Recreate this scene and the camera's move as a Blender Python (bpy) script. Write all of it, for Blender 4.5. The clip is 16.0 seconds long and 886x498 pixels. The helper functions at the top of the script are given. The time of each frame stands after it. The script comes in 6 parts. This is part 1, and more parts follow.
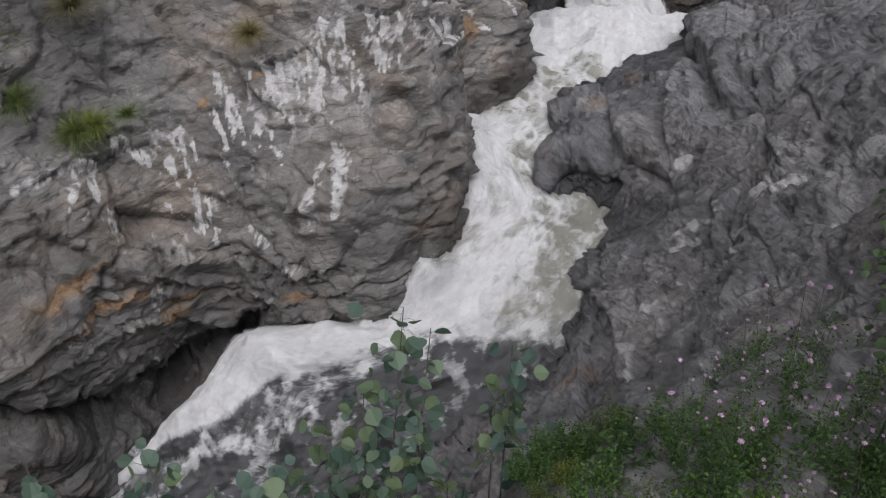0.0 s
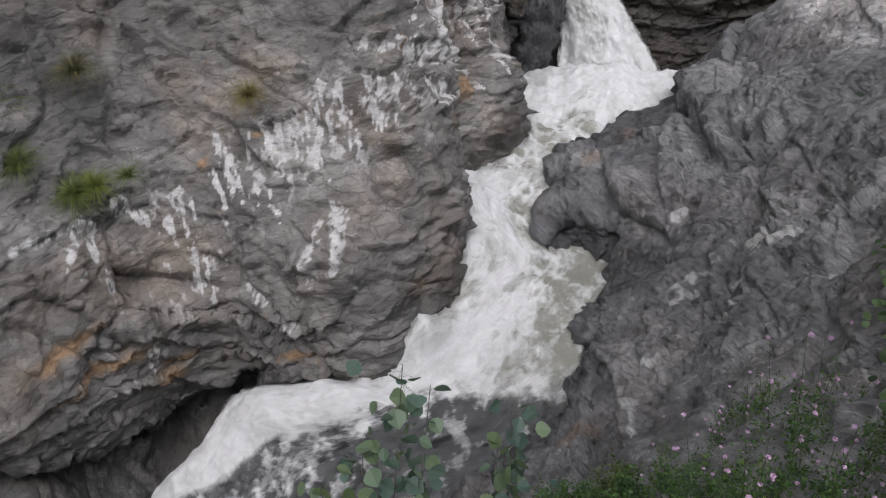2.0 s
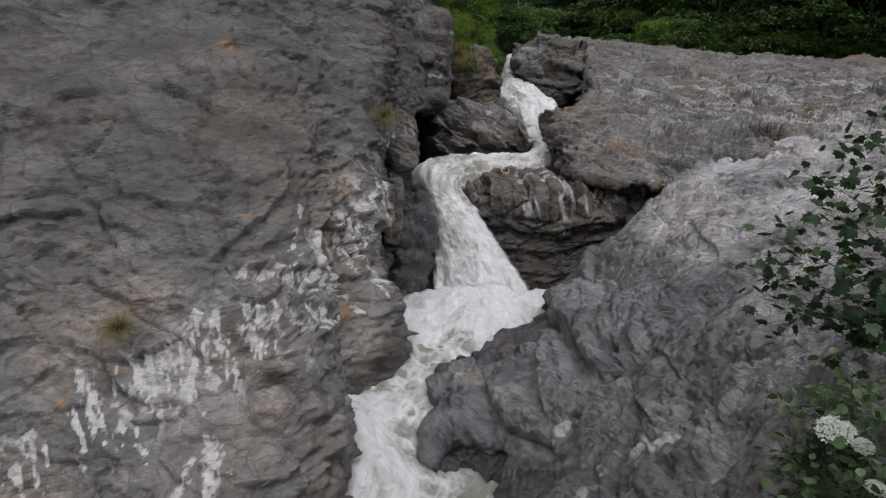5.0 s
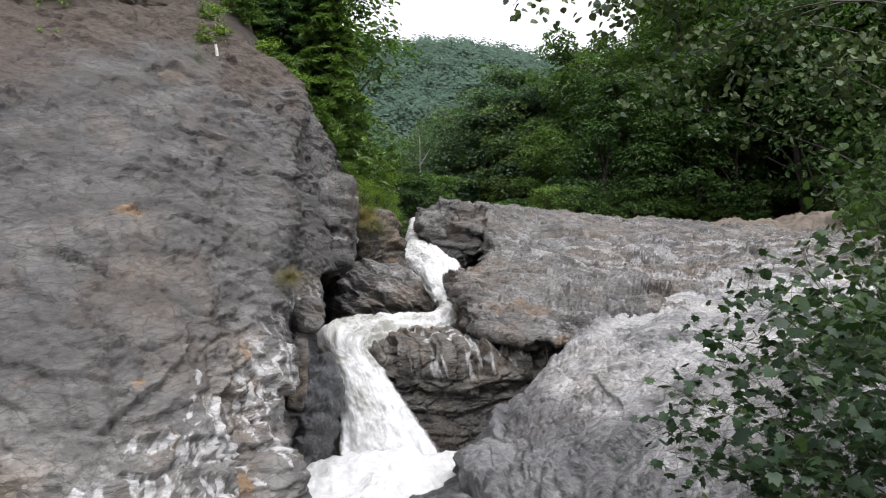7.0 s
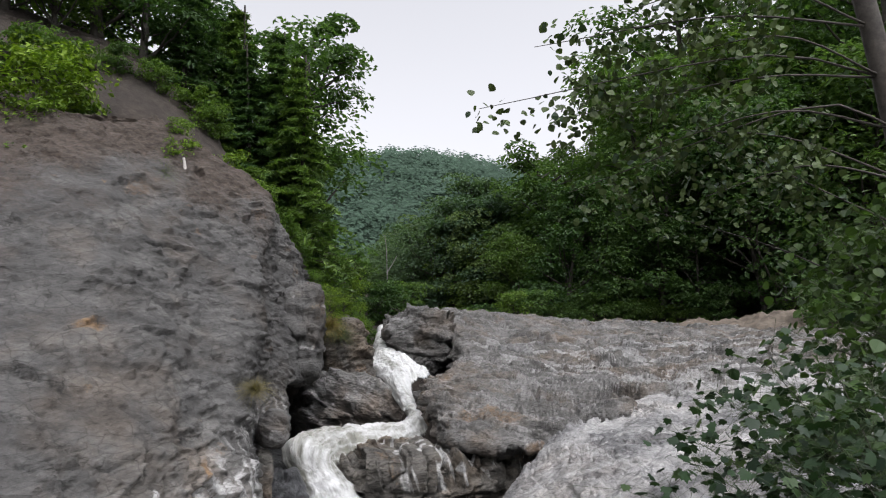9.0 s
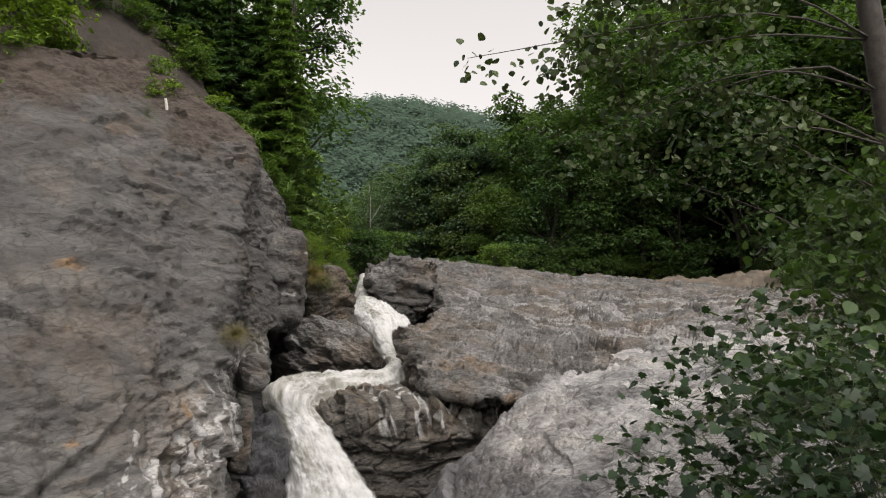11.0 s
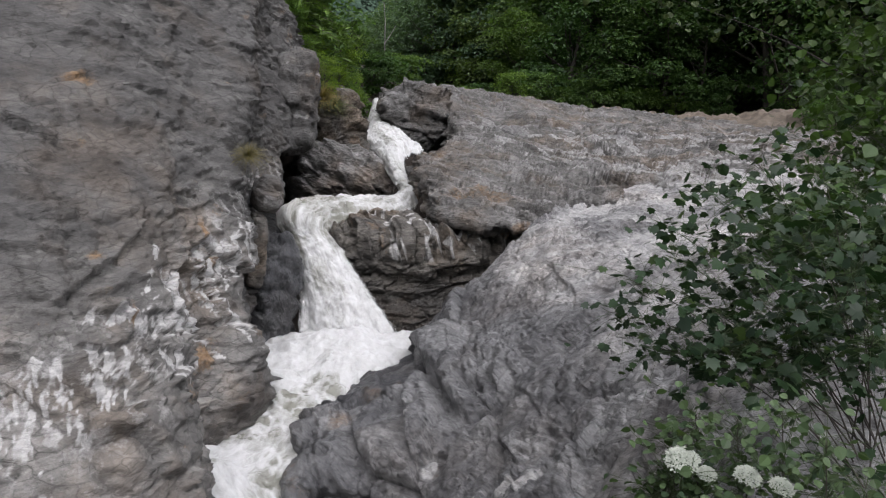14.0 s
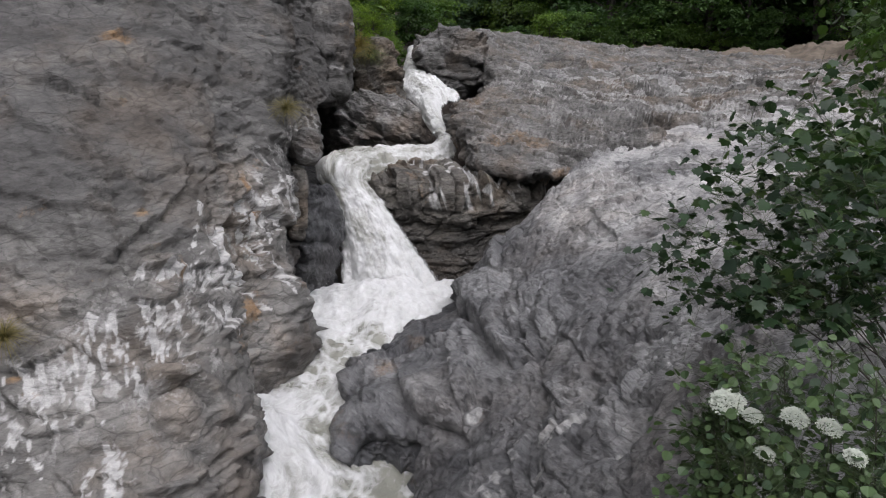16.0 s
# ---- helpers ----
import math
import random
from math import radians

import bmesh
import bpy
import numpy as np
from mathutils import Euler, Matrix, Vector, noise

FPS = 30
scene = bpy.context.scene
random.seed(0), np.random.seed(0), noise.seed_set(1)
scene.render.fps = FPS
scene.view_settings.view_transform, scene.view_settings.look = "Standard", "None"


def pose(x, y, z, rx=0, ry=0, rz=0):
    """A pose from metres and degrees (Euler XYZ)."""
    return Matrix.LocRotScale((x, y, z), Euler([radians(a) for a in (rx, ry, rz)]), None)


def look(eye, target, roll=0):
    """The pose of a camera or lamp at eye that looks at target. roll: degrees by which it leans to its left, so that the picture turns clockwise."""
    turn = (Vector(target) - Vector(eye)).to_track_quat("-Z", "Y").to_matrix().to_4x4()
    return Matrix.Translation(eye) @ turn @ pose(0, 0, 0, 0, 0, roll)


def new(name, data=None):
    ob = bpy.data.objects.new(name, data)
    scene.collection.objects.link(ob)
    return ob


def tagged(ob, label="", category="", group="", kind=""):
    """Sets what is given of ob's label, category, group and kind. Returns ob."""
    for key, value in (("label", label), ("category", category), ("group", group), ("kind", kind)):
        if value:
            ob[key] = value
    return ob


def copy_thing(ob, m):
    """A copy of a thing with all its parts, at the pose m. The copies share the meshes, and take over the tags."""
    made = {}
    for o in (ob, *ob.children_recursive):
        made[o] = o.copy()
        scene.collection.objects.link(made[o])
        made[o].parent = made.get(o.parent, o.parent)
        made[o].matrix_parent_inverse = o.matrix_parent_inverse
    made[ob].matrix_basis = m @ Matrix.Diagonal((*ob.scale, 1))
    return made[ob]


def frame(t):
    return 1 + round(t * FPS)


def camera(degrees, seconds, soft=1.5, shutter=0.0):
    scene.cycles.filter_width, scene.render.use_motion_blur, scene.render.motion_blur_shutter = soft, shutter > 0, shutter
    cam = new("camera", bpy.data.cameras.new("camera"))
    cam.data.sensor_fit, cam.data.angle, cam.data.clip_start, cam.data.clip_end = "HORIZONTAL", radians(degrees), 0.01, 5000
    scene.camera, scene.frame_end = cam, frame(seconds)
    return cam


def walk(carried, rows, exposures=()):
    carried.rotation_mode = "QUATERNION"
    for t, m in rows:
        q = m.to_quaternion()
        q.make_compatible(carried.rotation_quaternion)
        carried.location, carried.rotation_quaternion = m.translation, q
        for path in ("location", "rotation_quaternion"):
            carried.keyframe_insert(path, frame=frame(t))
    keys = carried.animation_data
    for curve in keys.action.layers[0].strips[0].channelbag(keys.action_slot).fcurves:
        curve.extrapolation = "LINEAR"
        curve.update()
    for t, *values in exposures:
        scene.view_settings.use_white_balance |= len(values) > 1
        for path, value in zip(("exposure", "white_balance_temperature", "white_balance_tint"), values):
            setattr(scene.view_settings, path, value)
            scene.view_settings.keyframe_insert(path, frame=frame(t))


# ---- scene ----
EYE = (0.0, 0.0, 10.0)
cam = camera(62.0, 16.0, soft=1.1)
# seconds, turn to the left, tilt up, lean (degrees); the eye stays where it is
TURNS = [
    (0, 0.15, -35.41, -0.68), (0.5, 0.69, -37.23, -0.37), (1, 1.14, -37.96, -0.47), (1.5, 1.06, -35.37, -1.22),
    (2, -0.10, -31.08, -1.32), (2.5, -1.96, -27.43, -0.97), (3, -2.87, -24.57, -1.40), (3.5, -4.86, -20.82, -1.09),
    (4, -6.13, -17.14, -0.96), (4.5, -7.62, -16.06, -0.19), (5, -10.11, -14.03, -0.06), (5.2, -11.00, -12.50, -0.06),
    (7.3, -18.03, -1.08, -0.15), (7.5, -18.42, -0.66, -0.17), (8, -19.99, 3.77, -1.14), (8.5, -19.96, 6.02, -1.48),
    (8.7, -19.96, 6.53, -1.52), (10.8, -21.30, 3.75, -0.09), (11, -21.32, 2.70, 0.15), (11.5, -21.63, 0.50, 0.66),
    (12, -21.20, -2.27, 1.22), (12.5, -21.42, -4.83, 1.49), (13, -21.08, -6.56, 1.34), (13.5, -21.27, -7.97, 1.83),
    (14, -20.63, -10.60, 2.21), (14.5, -20.17, -11.38, 2.27), (15, -19.52, -12.03, 2.00), (15.5, -18.52, -12.76, 1.86),
    (16, -17.52, -14.65, 0.07),
]
EXPOSURES = [
    (0.0, 0.38, 6250, 16), (0.5, 0.86, 6250, 16), (1.0, 0.92, 6250, 16), (1.5, 0.8, 6250, 16), (2.0, 0.5, 6250, 16), (2.5, 0.42, 6250, 16), (3.5, 0.38, 6250, 16), (5.0, 0.25, 6250, 16), (7.5, 1.27, 6250, 14), (8.0, 1.08, 6250, 14), (8.5, 0.92, 6250, 14),
    (11.0, 0.72, 6900, 14), (11.5, 0.84, 7300, 14), (12.5, 1.22, 6350, 14), (13.5, 0.82, 6250, 16), (14.5, 0.7, 6250, 16), (16.0, 0.62, 6250, 16),
]
walk(cam, [(t, pose(*EYE, 90 + tilt, 0, turn) @ pose(0, 0, 0, 0, 0, lean)) for t, turn, tilt, lean in TURNS], EXPOSURES)

# ---------------------------------------------------------------- light
world = bpy.data.worlds.new("overcast_sky")
scene.world = world
world.use_nodes = True
wn, wl = world.node_tree.nodes, world.node_tree.links
sky = wn.new("ShaderNodeTexSky")
sky.sky_type, sky.sun_disc = "NISHITA", False
sky.sun_elevation, sky.sun_rotation = radians(58), radians(150)
sky.air_density, sky.dust_density, sky.ozone_density = 1.0, 4.0, 1.0
soften = wn.new("ShaderNodeHueSaturation")
soften.inputs["Saturation"].default_value = 0.05
wl.new(sky.outputs[0], soften.inputs["Color"])
wl.new(soften.outputs[0], wn["Background"].inputs["Color"])
wn["Background"].inputs["Strength"].default_value = 0.15
sun_lamp = new("sun", bpy.data.lights.new("sun", "SUN"))
sun_lamp.data.energy, sun_lamp.data.angle, sun_lamp.data.color = 0.9, radians(25), (1.0, 0.97, 0.93)
sun_lamp.matrix_world = look((-12, -20, 45), (2, 12, 5))


# ---------------------------------------------------------------- noise on arrays of points
GRAD = np.random.RandomState(5).normal(size=(256, 3))
GRAD /= np.linalg.norm(GRAD, axis=1)[:, None]
PERM = np.random.RandomState(6).permutation(256)
PERM = np.concatenate([PERM, PERM, PERM])


def perlin(p):
    """Gradient noise of points (N, 3), about -0.7 to 0.7."""
    i = np.floor(p).astype(np.int64)
    f = p - i
    i &= 255
    w = f * f * f * (f * (f * 6 - 15) + 10)
    out = np.zeros(len(p))
    for a in (0, 1):
        for b in (0, 1):
            for c in (0, 1):
                h = PERM[PERM[PERM[i[:, 0] + a] + i[:, 1] + b] + i[:, 2] + c]
                g = GRAD[h]
                d = (g[:, 0] * (f[:, 0] - a) + g[:, 1] * (f[:, 1] - b) + g[:, 2] * (f[:, 2] - c))
                out += d * (w[:, 0] if a else 1 - w[:, 0]) * (w[:, 1] if b else 1 - w[:, 1]) * (w[:, 2] if c else 1 - w[:, 2])
    return out * 1.4


def fbm(p, octaves=4, gain=0.5):
    out, a = 0, 1.0
    for k in range(octaves):
        out = out + a * perlin(p * 2.03 ** k + 17.3 * k)
        a *= gain
    return out


def ridged(p, octaves=3):
    out, a = 0, 1.0
    for k in range(octaves):
        out = out + a * (1 - 2 * np.abs(perlin(p * 2.1 ** k + 9.1 * k)))
        a *= 0.5
    return out


def smooth(x, a, b):
    t = np.clip((x - a) / (b - a), 0, 1)
    return t * t * (3 - 2 * t)


def beds(n, period, wobble):
    """Bedding planes: each bed juts out at its foot and draws back upwards, with a sharp lip."""
    t = n / period + wobble
    f = t - np.floor(t)
    return np.where(f < 0.1, f / 0.1, 1 - (f - 0.1) / 0.9)


# ---------------------------------------------------------------- meshes
def glide(rows, count):
    """Points along a smooth curve (Catmull-Rom) through the rows of an array, evenly by their lengths."""
    p = np.asarray(rows, float)
    q = np.concatenate([[2 * p[0] - p[1]], p, [2 * p[-1] - p[-2]]])
    first = p.reshape(len(p), -1)
    step = np.sqrt(np.linalg.norm(np.diff(first, axis=0), axis=1)) + 1e-6
    s = np.concatenate([[0], np.cumsum(step ** 2)])
    at = np.linspace(0, s[-1], count)
    k = np.clip(np.searchsorted(s, at, "right") - 1, 0, len(p) - 2)
    t = ((at - s[k]) / (s[k + 1] - s[k])).reshape((-1,) + (1,) * (p.ndim - 1))
    a, b, c, d = q[k], q[k + 1], q[k + 2], q[k + 3]
    return 0.5 * (2 * b + (c - a) * t + (2 * a - 5 * b + 4 * c - d) * t ** 2 + (3 * b - a - 3 * c + d) * t ** 3)


def loft(curves, across, along):
    """A grid (across, along, 3) through curves that have the same number of points."""
    g = glide(np.asarray(curves, float), across)
    return glide(g.transpose(1, 0, 2), along).transpose(1, 0, 2)


def grid_normals(g):
    n = np.cross(np.gradient(g, axis=1), np.gradient(g, axis=0))
    return n / (np.linalg.norm(n, axis=2, keepdims=True) + 1e-9)


def mesh_of(name, verts, faces, material=None, smooth_faces=True, **fields):
    """A mesh from arrays: verts (N, 3), faces (M, 3 or 4); fields are one number a vertex."""
    verts, faces = np.asarray(verts, np.float32), np.asarray(faces, np.int32)
    me = bpy.data.meshes.new(name)
    k = faces.shape[1]
    me.vertices.add(len(verts)), me.loops.add(faces.size), me.polygons.add(len(faces))
    me.vertices.foreach_set("co", verts.ravel())
    me.loops.foreach_set("vertex_index", faces.ravel())
    me.polygons.foreach_set("loop_start", np.arange(0, faces.size, k, dtype=np.int32))
    me.polygons.foreach_set("use_smooth", np.full(len(faces), smooth_faces))
    for key, values in fields.items():
        me.attributes.new(key, "FLOAT", "POINT").data.foreach_set("value", np.asarray(values, np.float32).ravel())
    if material:
        me.materials.append(material)
    me.update(calc_edges=True)
    me.validate()
    return me


def grid_faces(a, b):
    i = np.arange(a * b).reshape(a, b)
    return np.stack([i[:-1, :-1], i[:-1, 1:], i[1:, 1:], i[1:, :-1]], -1).reshape(-1, 4)


def grid_mesh(name, g, material, **fields):
    return mesh_of(name, g.reshape(-1, 3), grid_faces(*g.shape[:2]), material, **fields)


def part(name, me, parent, label="", at=None):
    ob = new(name, me)
    ob.parent = parent
    if at is not None:
        ob.matrix_basis = at
    if label:
        ob["label"] = label
    return ob


def thing(name, me, label, category, group="", kind="", at=None):
    ob = tagged(new(name, me), label, category, group, kind)
    if at is not None:
        ob.matrix_basis = at
    return ob


# ---------------------------------------------------------------- materials
def material(name):
    m = bpy.data.materials.new(name)
    m.use_nodes = True
    n, l = m.node_tree.nodes, m.node_tree.links
    return m, n, l, n["Principled BSDF"]


def noise_node(n, l, scale, detail=6, rough=0.6, vector=None, distort=0.0):
    t = n.new("ShaderNodeTexNoise")
    t.inputs["Scale"].default_value, t.inputs["Detail"].default_value = scale, detail
    t.inputs["Roughness"].default_value, t.inputs["Distortion"].default_value = rough, distort
    if vector is not None:
        l.new(vector, t.inputs["Vector"])
    return t


def ramp(n, l, source, stops):
    r = n.new("ShaderNodeValToRGB")
    e = r.color_ramp.elements
    while len(e) < len(stops):
        e.new(0.5)
    for k, (at, c) in enumerate(stops):
        e[k].position, e[k].color = at, (*c, 1) if len(c) == 3 else c
    l.new(source, r.inputs[0])
    return r.outputs[0]


def mix(n, l, a, b, factor, kind="MIX"):
    m = n.new("ShaderNodeMix")
    m.data_type, m.blend_type = "RGBA", kind
    for slot, value in ((0, factor), (6, a), (7, b)):
        if isinstance(value, bpy.types.NodeSocket):
            l.new(value, m.inputs[slot])
        else:
            m.inputs[slot].default_value = value if slot == 0 else (*value, 1)
    return m.outputs[2]


def field(n, key):
    a = n.new("ShaderNodeAttribute")
    a.attribute_name = key
    return a.outputs["Fac"]


def ragged(n, l, key, noise_out, spread=1.5, low=0.34, high=0.86):
    """A field's edge torn by noise."""
    sub, mul, add = n.new("ShaderNodeMath"), n.new("ShaderNodeMath"), n.new("ShaderNodeMath")
    sub.operation, mul.operation, add.operation = "SUBTRACT", "MULTIPLY", "ADD"
    l.new(noise_out, sub.inputs[0])
    sub.inputs[1].default_value, mul.inputs[1].default_value = 0.5, spread
    l.new(sub.outputs[0], mul.inputs[0])
    l.new(mul.outputs[0], add.inputs[0]), l.new(field(n, key), add.inputs[1])
    return ramp(n, l, add.outputs[0], [(low, (0, 0, 0)), (high, (1, 1, 1))])


def rock_material(name, dark, mid, light, grain=1.0, rough=0.78, bump=1.0, pits=0.45, sheen=0.3, facets=9.0, warmth=1.0, speckle=0.36, seams=0.55, squash=(1, 1, 2.2), tilt=(0, 0, 0), lamina=(0, -18, 0), strata=(1.8, 1.8, 0.12), layered=0.5, ridges=0.6, lime=(0.40, 0.396, 0.386), wet_shade_tone=(0.38, 0.39, 0.41)):
    """Grey flysch: mottled at two scales and laminated, with pale lime streaks, rust, and darker wet stone and painted
    crack shade where the fields say so.
    """
    m, n, l, b = material(name)
    co = n.new("ShaderNodeTexCoord").outputs["Object"]
    mp = n.new("ShaderNodeMapping")
    mp.inputs["Scale"].default_value = squash
    mp.inputs["Rotation"].default_value = [radians(v) for v in tilt]
    l.new(co, mp.inputs["Vector"])
    big = noise_node(n, l, 0.8 * grain, 6, 0.68, mp.outputs[0], 0.4)
    fine = noise_node(n, l, 7 * grain, 10, 0.8, mp.outputs[0], 0.2)
    torn = noise_node(n, l, 9 * grain, 9, 0.78, co, 0.3)
    c = ramp(n, l, big.outputs[0], [(0.32, tuple(0.84 * v for v in dark)), (0.5, mid), (0.68, tuple(1.2 * v for v in light))])
    bent = n.new("ShaderNodeVectorMath")
    bent.operation = "MULTIPLY_ADD"
    bend = noise_node(n, l, 3.0 * grain, 4, 0.6, mp.outputs[0])
    l.new(bend.outputs["Color"], bent.inputs[0])
    bent.inputs[1].default_value = (0.12, 0.12, 0.12)
    l.new(mp.outputs[0], bent.inputs[2])
    joints = []
    for size in (2.6, 8.0):
        vo = n.new("ShaderNodeTexVoronoi")
        vo.feature = "DISTANCE_TO_EDGE"
        vo.inputs["Scale"].default_value = size * grain
        l.new(bent.outputs[0], vo.inputs["Vector"])
        joints.append(ramp(n, l, vo.outputs["Distance"], [(0.0, (0.25, 0.25, 0.25)), (0.035, (0.85, 0.85, 0.85)), (0.09, (1, 1, 1))]))
    joint = mix(n, l, joints[0], joints[1], 0.35, "MULTIPLY")
    joint = mix(n, l, (1, 1, 1), joint, ramp(n, l, big.outputs[0], [(0.35, (0.15, 0.15, 0.15)), (0.6, (0.9, 0.9, 0.9))]))
    speck = ramp(n, l, fine.outputs[0], [(0.34, (0.28, 0.28, 0.29)), (0.48, (0.92, 0.92, 0.92)), (0.68, (1.75, 1.73, 1.7))])
    c = mix(n, l, c, speck, speckle, "MULTIPLY")
    c = mix(n, l, c, joint, seams, "MULTIPLY")
    leaves = n.new("ShaderNodeMapping")
    leaves.vector_type = "TEXTURE"
    leaves.inputs["Scale"].default_value = strata
    leaves.inputs["Rotation"].default_value = [radians(v) for v in lamina]
    l.new(bent.outputs[0], leaves.inputs["Vector"])
    laid = noise_node(n, l, 1.6 * grain, 7, 0.72, leaves.outputs[0], 0.15)
    c = mix(n, l, c, ramp(n, l, laid.outputs[0], [(0.34, (0.42, 0.42, 0.43)), (0.46, (0.95, 0.95, 0.95)), (0.66, (1.38, 1.37, 1.35))]), layered, "MULTIPLY")
    warm = noise_node(n, l, 0.5 * grain, 5, 0.65, co)
    c = mix(n, l, c, mix(n, l, c, (1 + 0.14 * warmth, 1 - 0.02 * warmth, 1 - 0.16 * warmth), 1.0, "MULTIPLY"), ramp(n, l, warm.outputs[0], [(0.48, (0, 0, 0)), (0.64, (1, 1, 1))]))
    c = mix(n, l, c, mix(n, l, c, (1.9, 1.88, 1.84), 1.0, "MULTIPLY"), field(n, "pale"))
    c = mix(n, l, c, mix(n, l, (0.215, 0.14, 0.08), speck, 0.7, "MULTIPLY"), ragged(n, l, "rust", torn.outputs[0]))
    c = mix(n, l, c, mix(n, l, (0.070, 0.056, 0.046), speck, 0.8, "MULTIPLY"), ragged(n, l, "soil", torn.outputs[0], 1.2, 0.3, 0.8))
    c = mix(n, l, c, mix(n, l, lime, speck, 0.45, "MULTIPLY"), ragged(n, l, "lime", torn.outputs[0], 1.0, 0.30, 0.72))
    # on the cliff, wet also carries shade painted into cracks and hollow
    c = mix(n, l, c, mix(n, l, c, wet_shade_tone, 1.0, "MULTIPLY"), field(n, "wet"))
    l.new(c, b.inputs["Base Color"])
    gloss = n.new("ShaderNodeMapRange")
    gloss.inputs[3].default_value, gloss.inputs[4].default_value = rough, 0.36
    l.new(field(n, "wet"), gloss.inputs[0])
    l.new(gloss.outputs[0], b.inputs["Roughness"])
    b.inputs["Specular IOR Level"].default_value = sheen
    bp = n.new("ShaderNodeBump")
    bp.inputs["Strength"].default_value, bp.inputs["Distance"].default_value = bump, 0.075
    tex = noise_node(n, l, 4.5 * grain, 8, 0.6, mp.outputs[0], 0.3)
    pit = n.new("ShaderNodeTexVoronoi")
    pit.inputs["Scale"].default_value = 6.5 * grain
    l.new(bent.outputs[0], pit.inputs["Vector"])
    hollow = ramp(n, l, pit.outputs["Distance"], [(0.1, (0.25, 0.25, 0.25)), (0.34, (1, 1, 1))])
    hollow = mix(n, l, (1, 1, 1), hollow, ramp(n, l, torn.outputs[0], [(0.44, (0, 0, 0)), (0.56, (1, 1, 1))]))
    height = mix(n, l, tex.outputs[0], hollow, pits, "MULTIPLY")
    height = mix(n, l, height, laid.outputs[0], ridges, "ADD")
    # flat chips: every cell is a little tilted facet
    for size in (3.4, 10.5):
        chip = n.new("ShaderNodeTexVoronoi")
        chip.inputs["Scale"].default_value = size * grain
        off, lean, dot, add = n.new("ShaderNodeVectorMath"), n.new("ShaderNodeVectorMath"), n.new("ShaderNodeVectorMath"), n.new("ShaderNodeMath")
        off.operation, lean.operation, dot.operation, add.operation = "SUBTRACT", "SUBTRACT", "DOT_PRODUCT", "MULTIPLY_ADD"
        l.new(bent.outputs[0], chip.inputs["Vector"])
        l.new(bent.outputs[0], off.inputs[0]), l.new(chip.outputs["Position"], off.inputs[1])
        l.new(chip.outputs["Color"], lean.inputs[0])
        lean.inputs[1].default_value = (0.5, 0.5, 0.5)
        l.new(off.outputs[0], dot.inputs[0]), l.new(lean.outputs[0], dot.inputs[1])
        l.new(dot.outputs["Value"], add.inputs[0])
        add.inputs[1].default_value = facets
        l.new(height, add.inputs[2])
        height = add.outputs[0]
    ridge = n.new("ShaderNodeMath")
    ridge.operation = "MULTIPLY_ADD"
    l.new(joint, ridge.inputs[0])
    ridge.inputs[1].default_value = 0.25
    l.new(height, ridge.inputs[2]), l.new(ridge.outputs[0], bp.inputs["Height"])
    l.new(bp.outputs[0], b.inputs["Normal"])
    return m


def leaf_material(name, dark, light, through_it=0.35, rough=0.5):
    m, n, l, b = material(name)
    geo, info = n.new("ShaderNodeNewGeometry"), n.new("ShaderNodeObjectInfo")
    c = ramp(n, l, geo.outputs["Random Per Island"], [(0.0, dark), (0.6, light), (1.0, tuple(1.35 * v for v in light))])
    tint = ramp(n, l, info.outputs["Random"], [(0.0, (0.58, 0.66, 0.70)), (0.5, (1, 1, 1)), (1.0, (1.45, 1.3, 0.85))])
    c = mix(n, l, c, tint, 1.0, "MULTIPLY")
    l.new(c, b.inputs["Base Color"])
    b.inputs["Roughness"].default_value, b.inputs["Specular IOR Level"].default_value = rough, 0.3
    tr, ms = n.new("ShaderNodeBsdfTranslucent"), n.new("ShaderNodeMixShader")
    l.new(mix(n, l, c, (1.2, 1.35, 0.6), 1.0, "MULTIPLY"), tr.inputs["Color"])
    ms.inputs[0].default_value = through_it
    l.new(b.outputs[0], ms.inputs[1]), l.new(tr.outputs[0], ms.inputs[2])
    l.new(ms.outputs[0], n["Material Output"].inputs["Surface"])
    return m


def plain_material(name, a, b_, scale=8, rough=0.8, bump=0.3):
    m, n, l, b = material(name)
    co = n.new("ShaderNodeTexCoord").outputs["Object"]
    t = noise_node(n, l, scale, 7, 0.7, co)
    l.new(ramp(n, l, t.outputs[0], [(0.3, a), (0.7, b_)]), b.inputs["Base Color"])
    b.inputs["Roughness"].default_value = rough
    bp = n.new("ShaderNodeBump")
    bp.inputs["Strength"].default_value, bp.inputs["Distance"].default_value = bump, 0.03
    l.new(t.outputs[0], bp.inputs["Height"]), l.new(bp.outputs[0], b.inputs["Normal"])
    return m


